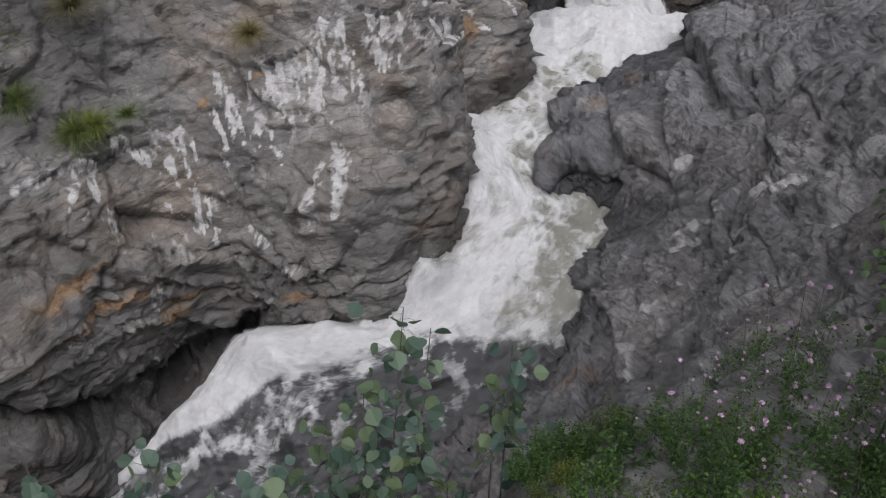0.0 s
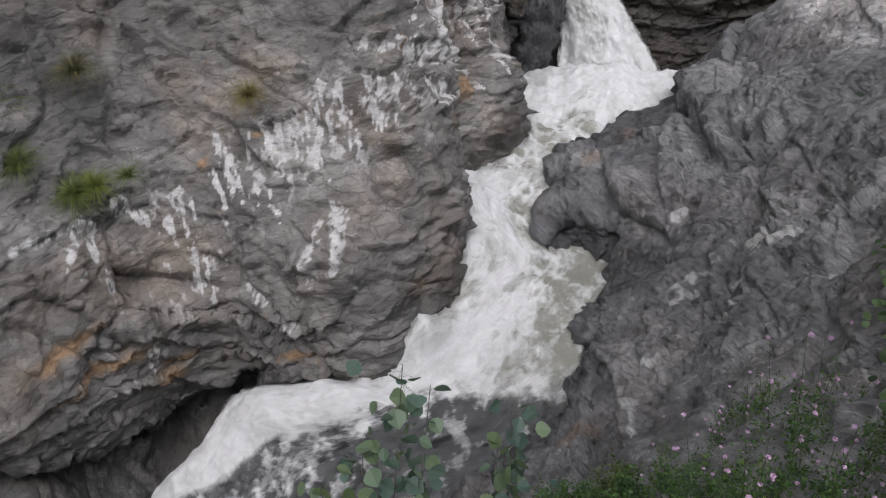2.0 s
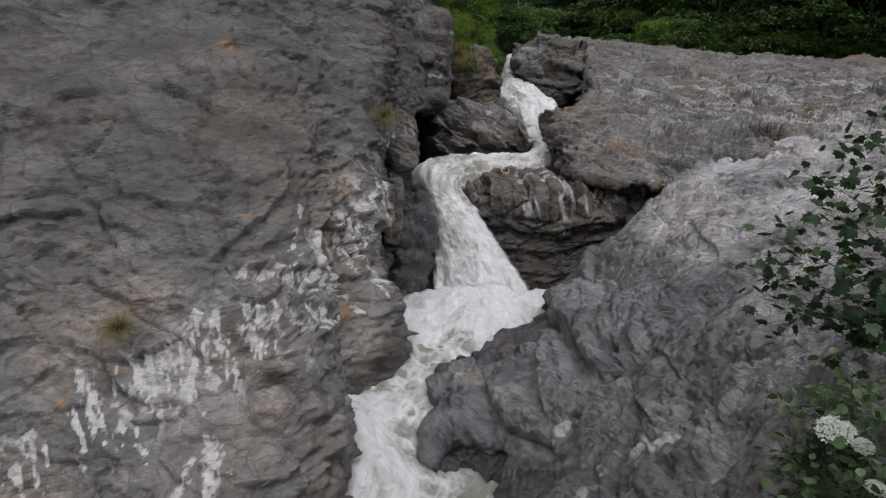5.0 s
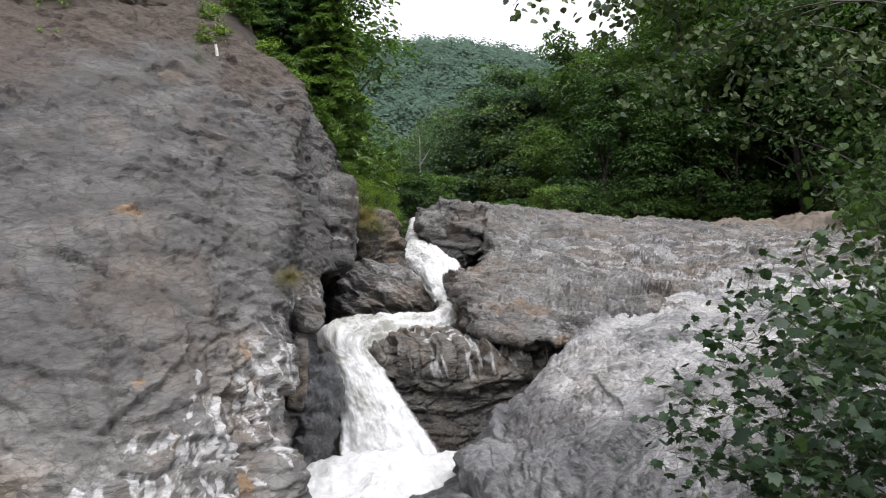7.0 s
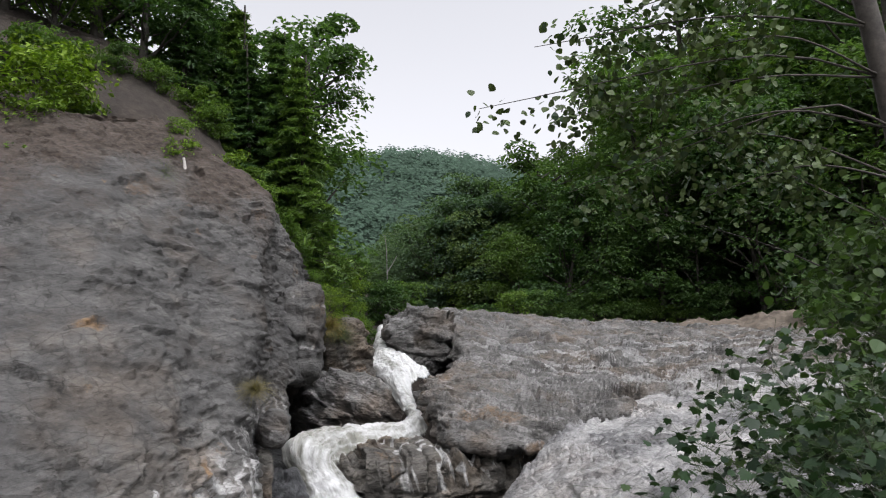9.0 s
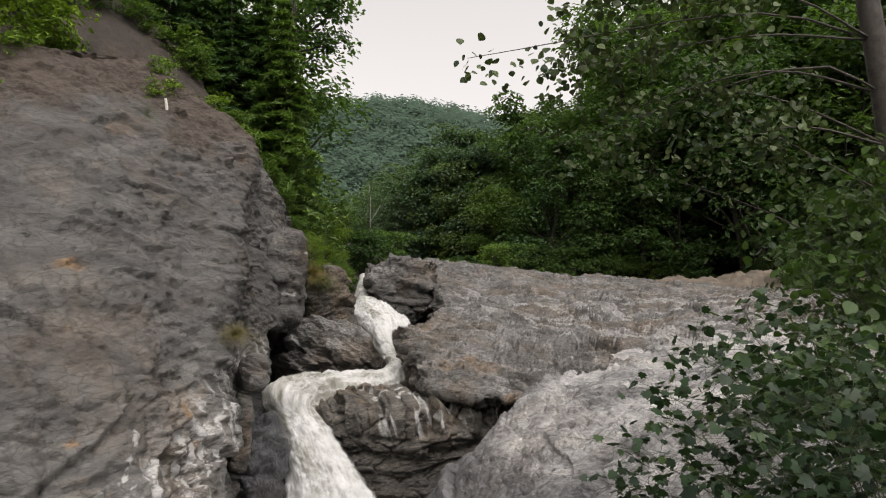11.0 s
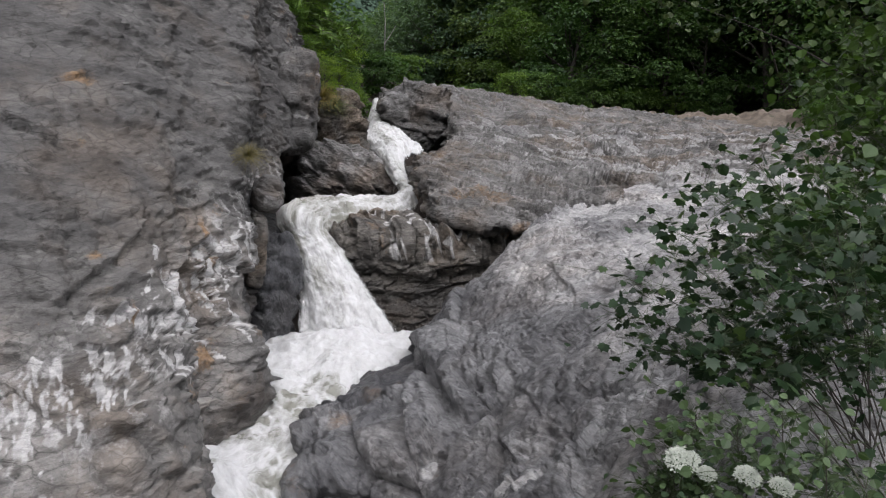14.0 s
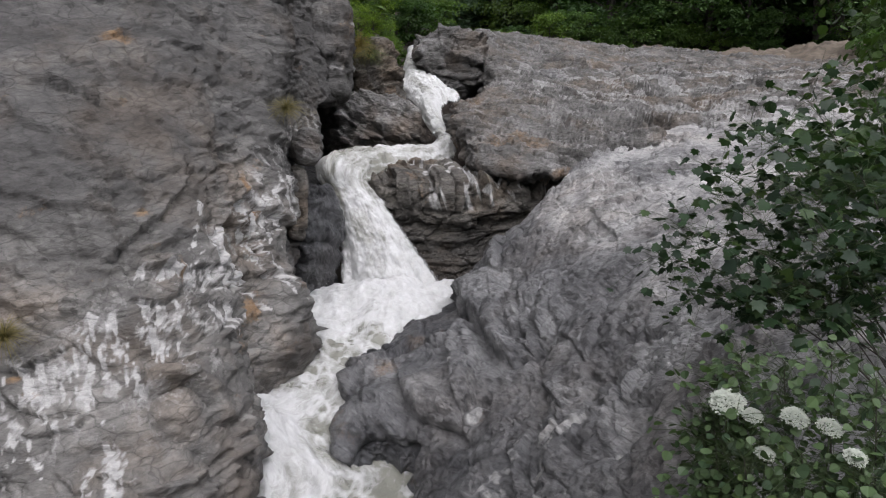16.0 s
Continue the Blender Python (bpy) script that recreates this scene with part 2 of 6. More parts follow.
def water_material(name):
    """Milky grey-green water torn into white along the flow; the field foam says how much, thin where it only films dark rock."""
    m, n, l, b = material(name)
    cx = n.new("ShaderNodeCombineXYZ")
    l.new(field(n, "over"), cx.inputs[0]), l.new(field(n, "down"), cx.inputs[1])
    co = n.new("ShaderNodeTexCoord").outputs["Object"]
    def stretched(scale, sx, sy, detail, rough, distort):
        mp = n.new("ShaderNodeMapping")
        mp.inputs["Scale"].default_value = (sx, sy, 1)
        l.new(cx.outputs[0], mp.inputs["Vector"])
        return noise_node(n, l, scale, detail, rough, mp.outputs[0], distort).outputs[0]
    strand = stretched(1.0, 2.0, 0.9, 6, 0.6, 1.0)
    wisp = stretched(1.0, 6.5, 4.6, 8, 0.72, 1.2)
    both = n.new("ShaderNodeMapRange")
    both.inputs[1].default_value, both.inputs[2].default_value, both.inputs[3].default_value, both.inputs[4].default_value = 0.36, 0.64, 0.2, 0.8
    torn = noise_node(n, l, 1.9, 8, 0.64, co, 1.6).outputs[0]
    strand = mix(n, l, strand, torn, 0.42)
    l.new(mix(n, l, strand, wisp, 0.42), both.inputs[0])
    both = both.outputs[0]
    add = n.new("ShaderNodeMath")
    add.operation = "ADD"
    l.new(field(n, "foam"), add.inputs[0]), l.new(both, add.inputs[1])
    f = ramp(n, l, add.outputs[0], [(0.42, (0, 0, 0)), (0.72, (0.45, 0.45, 0.45)), (1.0, (1, 1, 1))])
    body = ramp(n, l, noise_node(n, l, 1.2, 4, 0.5, co).outputs[0], [(0.3, (0.18, 0.18, 0.152)), (0.7, (0.26, 0.26, 0.225))])
    dark = mix(n, l, body, (0.048, 0.05, 0.052), field(n, "thin"))
    froth = ramp(n, l, both, [(0.15, (0.35, 0.354, 0.342)), (0.7, (0.555, 0.56, 0.555))])
    l.new(mix(n, l, dark, froth, f), b.inputs["Base Color"])
    r = n.new("ShaderNodeMapRange")
    r.inputs[3].default_value, r.inputs[4].default_value = 0.14, 0.65
    l.new(f, r.inputs[0]), l.new(r.outputs[0], b.inputs["Roughness"])
    b.inputs["Specular IOR Level"].default_value = 0.4
    b.inputs["Subsurface Weight"].default_value, b.inputs["Subsurface Scale"].default_value = 0.7, 0.25
    b.inputs["Subsurface Radius"].default_value = (1.0, 1.0, 0.95)
    gone = n.new("ShaderNodeMath")
    gone.operation = "ADD"
    l.new(field(n, "rim"), gone.inputs[0]), l.new(both, gone.inputs[1])
    l.new(ramp(n, l, gone.outputs[0], [(0.45, (0, 0, 0)), (0.85, (1, 1, 1))]), b.inputs["Alpha"])
    bp = n.new("ShaderNodeBump")
    bp.inputs["Strength"].default_value, bp.inputs["Distance"].default_value = 0.5, 0.06
    l.new(wisp, bp.inputs["Height"]), l.new(bp.outputs[0], b.inputs["Normal"])
    return m


M_CLIFF = rock_material("cliff_stone", (0.062, 0.060, 0.058), (0.083, 0.081, 0.078), (0.110, 0.107, 0.102), tilt=(0, 14, 0), speckle=0.3, seams=0.6, facets=5.0, warmth=0.7, layered=0.3, ridges=0.3, bump=0.75)
M_BANK = rock_material("river_worn_stone", (0.115, 0.115, 0.118), (0.168, 0.168, 0.170), (0.24, 0.24, 0.239), rough=0.55, pits=0.7, sheen=0.55, warmth=0.3, speckle=0.4, seams=0.4, squash=(1.2, 1, 1.3), tilt=(0, 20, 35), lamina=(0, 0, -22), strata=(1.3, 0.10, 0.6), layered=0.75, ridges=0.8, facets=8.0)
M_SLAB = rock_material("slab_stone", (0.10, 0.097, 0.092), (0.145, 0.14, 0.132), (0.20, 0.196, 0.188), rough=0.65, pits=0.6, sheen=0.4, squash=(0.9, 1.6, 2.2), tilt=(0, 0, 25), lamina=(0, 4, -46), strata=(2.2, 0.25, 0.13), layered=0.55, speckle=0.24)
M_LEDGE = rock_material("ledge_stone", (0.072, 0.068, 0.062), (0.12, 0.112, 0.10), (0.18, 0.166, 0.145), squash=(1.0, 1.0, 1.8))
M_WATER = water_material("white_water")
def soil_material(name):
    """Leaf litter near by, the closed woods of the hills far off."""
    m, n, l, b = material(name)
    co = n.new("ShaderNodeTexCoord").outputs["Object"]
    t = noise_node(n, l, 5, 8, 0.72, co)
    big = noise_node(n, l, 0.7, 5, 0.6, co)
    near = mix(n, l, ramp(n, l, t.outputs[0], [(0.3, (0.024, 0.018, 0.014)), (0.7, (0.062, 0.05, 0.041))]), ramp(n, l, big.outputs[0], [(0.35, (0.6, 0.6, 0.6)), (0.65, (1.3, 1.28, 1.25))]), 0.8, "MULTIPLY")
    # the far wood green is blued like the hazed hill leaves
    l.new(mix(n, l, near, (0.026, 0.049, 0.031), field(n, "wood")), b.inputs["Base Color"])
    b.inputs["Roughness"].default_value = 0.9
    bp = n.new("ShaderNodeBump")
    bp.inputs["Strength"].default_value, bp.inputs["Distance"].default_value = 0.9, 0.05
    l.new(t.outputs[0], bp.inputs["Height"]), l.new(bp.outputs[0], b.inputs["Normal"])
    return m


M_SOIL = soil_material("leaf_litter_soil")
M_BARK = plain_material("bark", (0.022, 0.019, 0.016), (0.075, 0.065, 0.055), 14)
M_FOREST = leaf_material("forest_leaves", (0.050, 0.094, 0.031), (0.072, 0.128, 0.037), 0.5)
# bluish and low in contrast: distance haze mixed into the leaf colour
M_FAR_HAZED = leaf_material("hazed_far_leaves", (0.036, 0.066, 0.046), (0.044, 0.078, 0.052), 0.1, 0.9)
M_BRIGHT = leaf_material("bright_leaves", (0.035, 0.075, 0.012), (0.11, 0.185, 0.026), 0.4)
M_FIR = leaf_material("conifer_needles", (0.036, 0.072, 0.028), (0.078, 0.14, 0.044), 0.35)
M_MAPLE = leaf_material("maple_leaves", (0.014, 0.032, 0.014), (0.038, 0.070, 0.028), 0.3, 0.42)
M_ASPEN = leaf_material("aspen_leaves", (0.04, 0.07, 0.052), (0.085, 0.13, 0.10), 0.25, 0.45)
M_GRASS = leaf_material("grass_blades", (0.03, 0.05, 0.016), (0.085, 0.11, 0.034), 0.3)
M_PINK = plain_material("pink_petals", (0.34, 0.20, 0.33), (0.55, 0.40, 0.53), 60, 0.6)
M_UMBEL = plain_material("white_petals", (0.36, 0.40, 0.33), (0.52, 0.55, 0.48), 40, 0.7)
M_STEM = plain_material("green_stems", (0.03, 0.05, 0.016), (0.06, 0.085, 0.03), 20)

# ---------------------------------------------------------------- plan of the gorge, in metres (lowest water about 0.5, eye 10)
CLIFF_FOOT = [(-8.86, 1.56), (-7.38, 4.61), (-5.27, 6.28), (-4.18, 7.86), (-2.77, 8.51), (-0.78, 8.15), (0.23, 9.35), (0.17, 11), (0.92, 12.27), (1.18, 14.95), (2.77, 17.68), (4.23, 25.86), (5.89, 25.73), (7.02, 28.14)]
CLIFF_CROWN = [(-16.94, 1.48), (-15.16, 8.75), (-11.57, 13.79), (-8.69, 16.33), (-5.87, 18.07), (-2.71, 19.31), (-1.05, 19.97), (0.8, 20.2), (2.43, 20.96), (2.82, 21.11), (3.49, 21.52), (4.13, 23.64), (5.28, 24.23), (7, 29.17)]
BANK_U = [(5.38, 14.82, 3.94), (3.49, 13.45, 3.67), (1.99, 11.96, 3.48), (2.3, 11.61, 3.35), (1.56, 10.3, 3.18), (2.56, 10.16, 2.73), (1.91, 8.79, 2.56), (1.73, 7.71, 2.45), (0.98, 6.94, 1.95), (-0.1, 6.32, 1.44), (-1.55, 5.94, 0.84), (-4.77, 4.79, 0.65), (-7.67, -0.54, 0.36)]
BANK_0 = [(5.48, 14.82, 4.84), (3.59, 13.45, 4.57), (2.09, 11.96, 4.38), (2.4, 11.61, 4.25), (1.66, 10.3, 4.08), (2.66, 10.16, 3.63), (2.01, 8.79, 3.46), (1.83, 7.71, 3.35), (1.08, 6.82, 2.85), (0, 6.2, 2.34), (-1.45, 5.82, 1.74), (-4.67, 4.67, 1.55), (-7.57, -0.66, 1.26)]
BANK_1 = [(6.49, 14.85, 6.26), (4.65, 12.78, 5.05), (3.49, 11.79, 4.78), (3.33, 11.2, 4.69), (2.94, 10.6, 4.59), (3.09, 9.51, 4.34), (2.66, 8.18, 4.2), (2.29, 7.04, 4.01), (1.52, 6.11, 3.48), (0.44, 4.98, 3.36), (-0.63, 4.46, 2.8), (-3.39, 3.39, 2.32), (-5.57, -0.59, 2)]
BANK_2 = [(7.95, 15.02, 7.46), (6.31, 12.5, 6.38), (5.03, 10.89, 5.75), (4.71, 10.38, 5.58), (4.39, 9.87, 5.42), (4.14, 8.88, 5.11), (3.47, 7.43, 5.07), (2.87, 6.16, 4.88), (1.72, 4.27, 4.89), (0.61, 3.45, 4.61), (-0.39, 2.77, 4.5), (-2.12, 2.12, 4.11), (-3.55, -0.63, 3.76)]
BANK_3 = [(10.08, 15.52, 8.02), (8.39, 12.44, 7.49), (6.88, 10.2, 7.05), (6.38, 9.45, 6.92), (5.87, 8.7, 6.79), (5.16, 7.37, 6.55), (4.13, 5.9, 6.49), (3.17, 4.37, 6.49), (1.46, 2.33, 7.65), (0.65, 2, 7.67), (0, 1.45, 7.77), (-1.11, 0.93, 7.68), (-1.66, -0.54, 7.68)]
BANK_4 = [(12.3, 15.13, 8.6), (11.38, 12.63, 8.21), (9.73, 10.07, 8.03), (9, 9.03, 8), (8.27, 7.99, 7.97), (7.06, 6.36, 7.98), (5.36, 4.5, 8.12), (3.62, 2.83, 8.14), (2.18, 1.59, 8.18), (1.52, 0.88, 8.19), (0.69, 0.4, 8.2), (-0.85, 0.31, 8.23), (-1.15, -0.8, 8.21)]
BANK_5 = [(16.85, 14.14, 9.04), (16.38, 11.47, 8.78), (13.57, 8.48, 8.74), (12.53, 7.29, 8.69), (11.48, 6.1, 8.63), (9.97, 4.65, 8.26), (7.52, 2.74, 8.3), (4.83, 1.29, 8.28), (3.15, 0.56, 8.23), (1.79, -0.16, 8.26), (0.78, -0.45, 8.31), (-0.31, -0.85, 8.31), (-0.51, -1.41, 8.21)]
FALL_L = [(8.01, 29.95, 9.97), (6.88, 27.14, 9.25), (6.17, 25.26, 9), (6.37, 23.14, 8.46), (6.4, 21.67, 7.84), (6.32, 20.66, 7.53), (5.4, 19.88, 7.31), (3.64, 19.06, 7.52), (2.42, 18.04, 7.52), (2.47, 17.73, 6.83), (2.62, 17.2, 6.09), (2.73, 16.68, 5.38), (2.62, 16.19, 4.49)]
FALL_R = [(8.36, 29.85, 10.06), (7.71, 26.4, 9.3), (8.08, 23.66, 8.75), (6.91, 21.94, 8.44), (6.71, 20.85, 7.91), (6.58, 19.52, 7.42), (5.92, 18.89, 7.25), (4.68, 18.31, 7.26), (3.67, 17.42, 7.09), (3.88, 16.96, 6.68), (4.13, 16.49, 6.19), (4.5, 16.08, 5.56), (4.93, 15.43, 4.83)]
RUN_L = [(1.53, 16.83, 4.57), (0.76, 13.58, 4.67), (0.49, 11.59, 4.44), (-0.29, 11, 4.42), (0, 9.6, 4.05), (-0.54, 8.88, 3.77), (-1.02, 8.34, 3.39), (-1.41, 7.98, 3.15), (-2, 8, 3.05), (-3.1, 8.24, 2.64), (-3.46, 7.77, 2.27), (-3.97, 7.4, 1.8), (-4.34, 6.84, 1.55), (-5.14, 6.39, 1.14), (-7.79, 4.5, 0.18), (-9.96, -0.87, -0.72)]
RUN_M = [(3.97, 15.91, 4.77), (2.61, 13.45, 4.69), (1.49, 11.81, 4.45), (0.96, 10.96, 4.08), (1.21, 9.83, 3.81), (0.96, 9.15, 3.61), (0.51, 8.28, 3.37), (-0.13, 7.7, 3.07), (-1.21, 7.4, 2.88), (-2.18, 7.23, 2.48), (-2.99, 6.93, 2.02), (-3.64, 6.84, 1.69), (-4.33, 6.67, 1.41), (-5.14, 6.13, 1.05), (-7.36, 4.25, 0.36), (-8.97, -0.78, -0.17)]
RUN_R = [(5.81, 15.12, 4.89), (3.86, 13.46, 4.51), (2.49, 11.94, 4.21), (2.12, 10.69, 3.98), (2.95, 10.29, 3.57), (2.51, 9.06, 3.52), (2.13, 8.23, 3.36), (1.95, 7.55, 3.1), (1.6, 6.92, 2.77), (0.57, 6.48, 2.36), (-0.65, 6.17, 1.77), (-2.15, 5.92, 1.49), (-3.69, 5.47, 1.3), (-4.88, 4.88, 1.07), (-6.24, 3.6, 0.78), (-7.97, -0.7, 0.12)]
SLAB_BOT = [(6.7, 19.48, 7.65), (6.55, 18.26, 7.36), (6.51, 16.89, 7.21), (8.02, 15.89, 7.14), (8.96, 15.84, 7.44), (11.17, 15.37, 7.73), (14.14, 14.14, 8.18), (19.05, 11, 8.46)]
SLAB_LIP = [(6.7, 19.69, 8.01), (6.44, 18.09, 7.59), (6.43, 16.71, 7.53), (7.84, 15.64, 7.44), (8.76, 15.61, 7.69), (11.05, 15.21, 8.22), (14.14, 14.14, 8.6), (19.05, 11, 8.85)]
SLAB_M1 = [(6.87, 20.37, 8.64), (6.84, 19.43, 8.55), (7.73, 18.66, 8.37), (9.26, 18.18, 8.29), (10.82, 18, 8.46), (13.24, 17.57, 8.69), (16.54, 15.98, 9.04), (21.65, 12.5, 9.13)]
SLAB_M2 = [(9.07, 22.76, 9.26), (9.15, 22.19, 9.19), (9.76, 21.93, 9.04), (11.5, 21.63, 9.06), (13.25, 21.2, 9.13), (16.01, 20.49, 9.23), (19.42, 18.76, 9.34), (24.25, 14, 9.41)]
SLAB_M3 = [(10.39, 27.61, 10.15), (10.7, 27.49, 10.05), (12.2, 27.41, 9.77), (14.32, 26.93, 9.67), (16.66, 26.15, 9.54), (20.14, 24.87, 9.4), (23.4, 21.82, 9.36), (28.58, 16.5, 9.4)]
SLAB_BACK = [(11.31, 31, 10.91), (12.18, 31.74, 10.8), (15.64, 33.53, 10.71), (19.09, 35.15, 10.51), (22.87, 35.22, 10.16), (27, 32.17, 9.8), (30.47, 27.43, 9.5), (35.51, 20.5, 9.5)]
SLAB_END = [(12.08, 33.91, 10.2), (14.66, 37.22, 10.3), (19.44, 41.69, 10.2), (24.81, 45.7, 10.1), (29.41, 45.29, 9.9), (34.71, 41.37, 9.6), (38.64, 34.79, 9.3), (45.03, 26, 9.3)]
LEDGE_BASE = [(3.1, 16.72, 4.15), (4.26, 16.46, 4.31), (5.14, 16.2, 4.48), (6.16, 16.06, 4.41), (7.3, 16.02, 5.12), (8.82, 15.92, 6.13)]
LEDGE_MID = [(3.39, 17.27, 5.76), (4.44, 16.93, 5.94), (5.34, 16.66, 5.9), (6.34, 16.42, 5.92), (7.43, 16.4, 6.13), (9, 16.28, 6.43)]
LEDGE_SHELF = [(3.64, 17.42, 6.54), (4.3, 16.76, 6.42), (5.22, 16.39, 6.36), (6.24, 16.24, 6.32), (7.35, 16.21, 6.48), (8.95, 16.19, 6.7)]
LEDGE_TOP = [(3.7, 17.72, 7.04), (4.26, 17.08, 7.25), (5.27, 16.69, 7.28), (6.31, 16.54, 7.16), (7.51, 16.47, 7.04), (9.03, 16.38, 6.97)]
LEDGE_BACK = [(4.34, 19.11, 7.17), (5, 18.64, 7.28), (6.12, 18.83, 7.26), (7.24, 18.86, 6.98), (8.55, 18.74, 6.84), (10.2, 18.35, 6.79)]
CROWN_Z = [14.2, 14.3, 14.6, 14.9, 15.1, 15.5, 15.6, 14.9, 13.8, 13.1, 12.0, 11.1, 10.2, 10.4]


def polyline_distance(x, y, line):
    """Distance to a polyline, side (+1: to the left of its way) and the nearest place along it, in vertices."""
    line = np.asarray(line, float)
    best, side, where = np.full(x.shape, 1e9), np.ones(x.shape), np.zeros(x.shape)
    for k, (a, b) in enumerate(zip(line[:-1], line[1:])):
        d = b - a
        t = np.clip(((x - a[0]) * d[0] + (y - a[1]) * d[1]) / (d @ d), 0, 1)
        ex, ey = x - a[0] - t * d[0], y - a[1] - t * d[1]
        e = np.hypot(ex, ey)
        near = e < best - 1e-9
        best = np.where(near, e, best)
        side = np.where(near, np.sign(d[0] * ey - d[1] * ex), side)
        where = np.where(near, k + t, where)
    return best, side, where


# ---- ground: one sheet from under the bank to the far hills
LEFT_RIM = [(-60, -40), (-19, 0), (-16.5, 8.8), (-12.2, 14.6), (-9.0, 17.0), (-6.0, 18.8), (-2.8, 20.2), (-0.6, 21.0), (0.9, 21.4), (2.6, 22.0), (3.6, 23.0), (4.5, 24.6), (6.0, 29), (7.4, 33.5), (10.5, 37), (15, 41), (19, 60), (24, 100), (40, 700)]
LEFT_RIM_Z = [16, 14.2, 14.2, 14.5, 14.8, 15.0, 15.2, 15.1, 14.4, 13.0, 11.6, 10.4, 10.0, 10.0, 10.3, 10.5, 10.6, 11, 12]
RIGHT_RIM = [(41, 690), (26, 100), (20.5, 60), (16.5, 42.5), (12.4, 34.6), (14.7, 37.8), (19.4, 42), (24.8, 45.6), (29.4, 45.0), (34.4, 41), (38, 34.5), (43, 26), (34, 17), (27, 13.4), (18.6, 12.0), (15.5, 10.9), (12.5, 8.3), (9.0, 4.9), (6.7, 3.5), (4.1, 2.1), (1.2, 0.75), (0.0, 0.3), (-0.95, 0.0), (-1.6, -1.4), (-9, -12), (-60, -60)]
RIGHT_RIM_Z = [11.5, 10.8, 10.6, 10.4, 10.2, 10.45, 10.58, 10.53, 10.34, 10.04, 9.8, 9.7, 9.4, 9.0, 8.8, 8.6, 8.4, 8.1, 8.05, 8.05, 8.05, 8.1, 8.1, 8.1, 8.5, 9]


def within(x, y, corners):
    """Which points lie inside a polygon."""
    odd = np.zeros(x.shape, bool)
    for (ax, ay), (bx, by) in zip(corners, corners[1:] + corners[:1]):
        if ay != by:
            odd ^= ((ay > y) != (by > y)) & (x < (bx - ax) * (y - ay) / (by - ay) + ax)
    return odd


def ground_height(x, y):
    dl, _, wl_ = polyline_distance(x, y, LEFT_RIM)
    dr, _, wr = polyline_distance(x, y, RIGHT_RIM)
    left = within(x, y, LEFT_RIM + [(40, 5000), (-5000, 5000), (-5000, -40)])
    right = within(x, y, RIGHT_RIM + [(-60, -5000), (5000, -5000), (5000, 5000), (41, 5000)])
    zl = np.interp(wl_, range(len(LEFT_RIM_Z)), LEFT_RIM_Z) + smooth(30 - y, 0, 6) * 3.8 * (1 - np.exp(-dl / 3)) + 26 * (1 - np.exp(-np.maximum(dl - 0.6, 0) / 50))
    far = smooth(np.hypot(x, y), 12, 50)
    zr = np.interp(wr, range(len(RIGHT_RIM_Z)), RIGHT_RIM_Z) + far * (0.04 * np.minimum(dr, 8) + 40 * (1 - np.exp(-np.maximum(dr - 8, 0) / 110)))
    z = np.where(np.hypot(x, y) > 60, 9.6, -1.2)
    z = np.where(left, np.where(dl < 0.6, z + (zl - z) * dl / 0.6, zl), z)
    z = np.where(right, np.where(dr < 0.6, z + (zr - z) * dr / 0.6, zr), z)
    # the valley closes with a wooded hill, and rises all round
    r, az = np.hypot(x, y), np.degrees(np.arctan2(x, y))
    hill = 56 * np.exp(-((az - 12) / 20) ** 2) + 75 * smooth(np.abs(az - 17), 14, 60)
    return z + smooth(r, 110, 330) * hill + smooth(r, 400, 2500) * 60


ga = np.radians(np.linspace(-180, 180, 361))
gr = np.concatenate([np.linspace(0.3, 60, 150), np.geomspace(61, 3500, 70)])
gx, gy = np.outer(gr, np.sin(ga)), np.outer(gr, np.cos(ga))
gz = ground_height(gx, gy)
gz = gz + np.where(gr > 30, 0.25, 0.03)[:, None] * fbm(np.stack([gx, gy, 0 * gx], -1).reshape(-1, 3) * 0.13, 4).reshape(gx.shape)
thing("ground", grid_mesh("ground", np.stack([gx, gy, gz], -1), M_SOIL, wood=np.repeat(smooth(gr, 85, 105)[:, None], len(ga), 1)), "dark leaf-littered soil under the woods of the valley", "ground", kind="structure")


# ---- left cliff: a foot line and a crown line, joined by one profile
def cliff_grid(across, along):
    line = glide(np.concatenate([CLIFF_FOOT, CLIFF_CROWN, np.array(CROWN_Z)[:, None], 0.1 * np.arange(len(CROWN_Z))[:, None]], 1), 600)
    # even steps along the middle of the wall
    m = 0.5 * (line[:, :2] + line[:, 2:4])
    s = np.concatenate([[0], np.cumsum(np.linalg.norm(np.diff(m, axis=0), axis=1))])
    at = np.linspace(0, s[-1], along)
    line = np.stack([np.interp(at, s, line[:, k]) for k in range(6)], -1)
    foot, crown, top = line[:, :2], line[:, 2:4], line[:, 4]
    v = np.linspace(0, 1, across)[:, None]
    z = -0.6 + v * (top[None, :] + 0.6)
    q = np.interp(z, [-0.6, 2.0, 2.6, 3.4, 4.2, 5.5, 7.0, 8.5, 10, 12, 14, 15.5], [0.0, 0.0, 0.0, 0.0, 0.0, 0.09, 0.21, 0.33, 0.48, 0.66, 0.85, 1.0])
    under = np.interp(foot[:, 0], [-6.5, -5.3, -4.75, -4.2, -3.6, -3.0, -2.4], [3.9, 3.5, 2.8, 2.15, 2.4, 2.9, 3.2])[None, :]
    q = q + 0.15 * smooth(under - z, 0, 0.22) * smooth(-foot[None, :, 0], 2.4, 3.2)
    q = q - 0.17 * smooth(under - 0.3 - z, 0, 0.6) * smooth(-foot[None, :, 0], 2.8, 3.8)
    xy = foot[None] + q[..., None] * (crown - foot)[None]
    return np.concatenate([xy, z[..., None]], -1), np.repeat(10 * line[None, :, 5], across, 0).ravel()


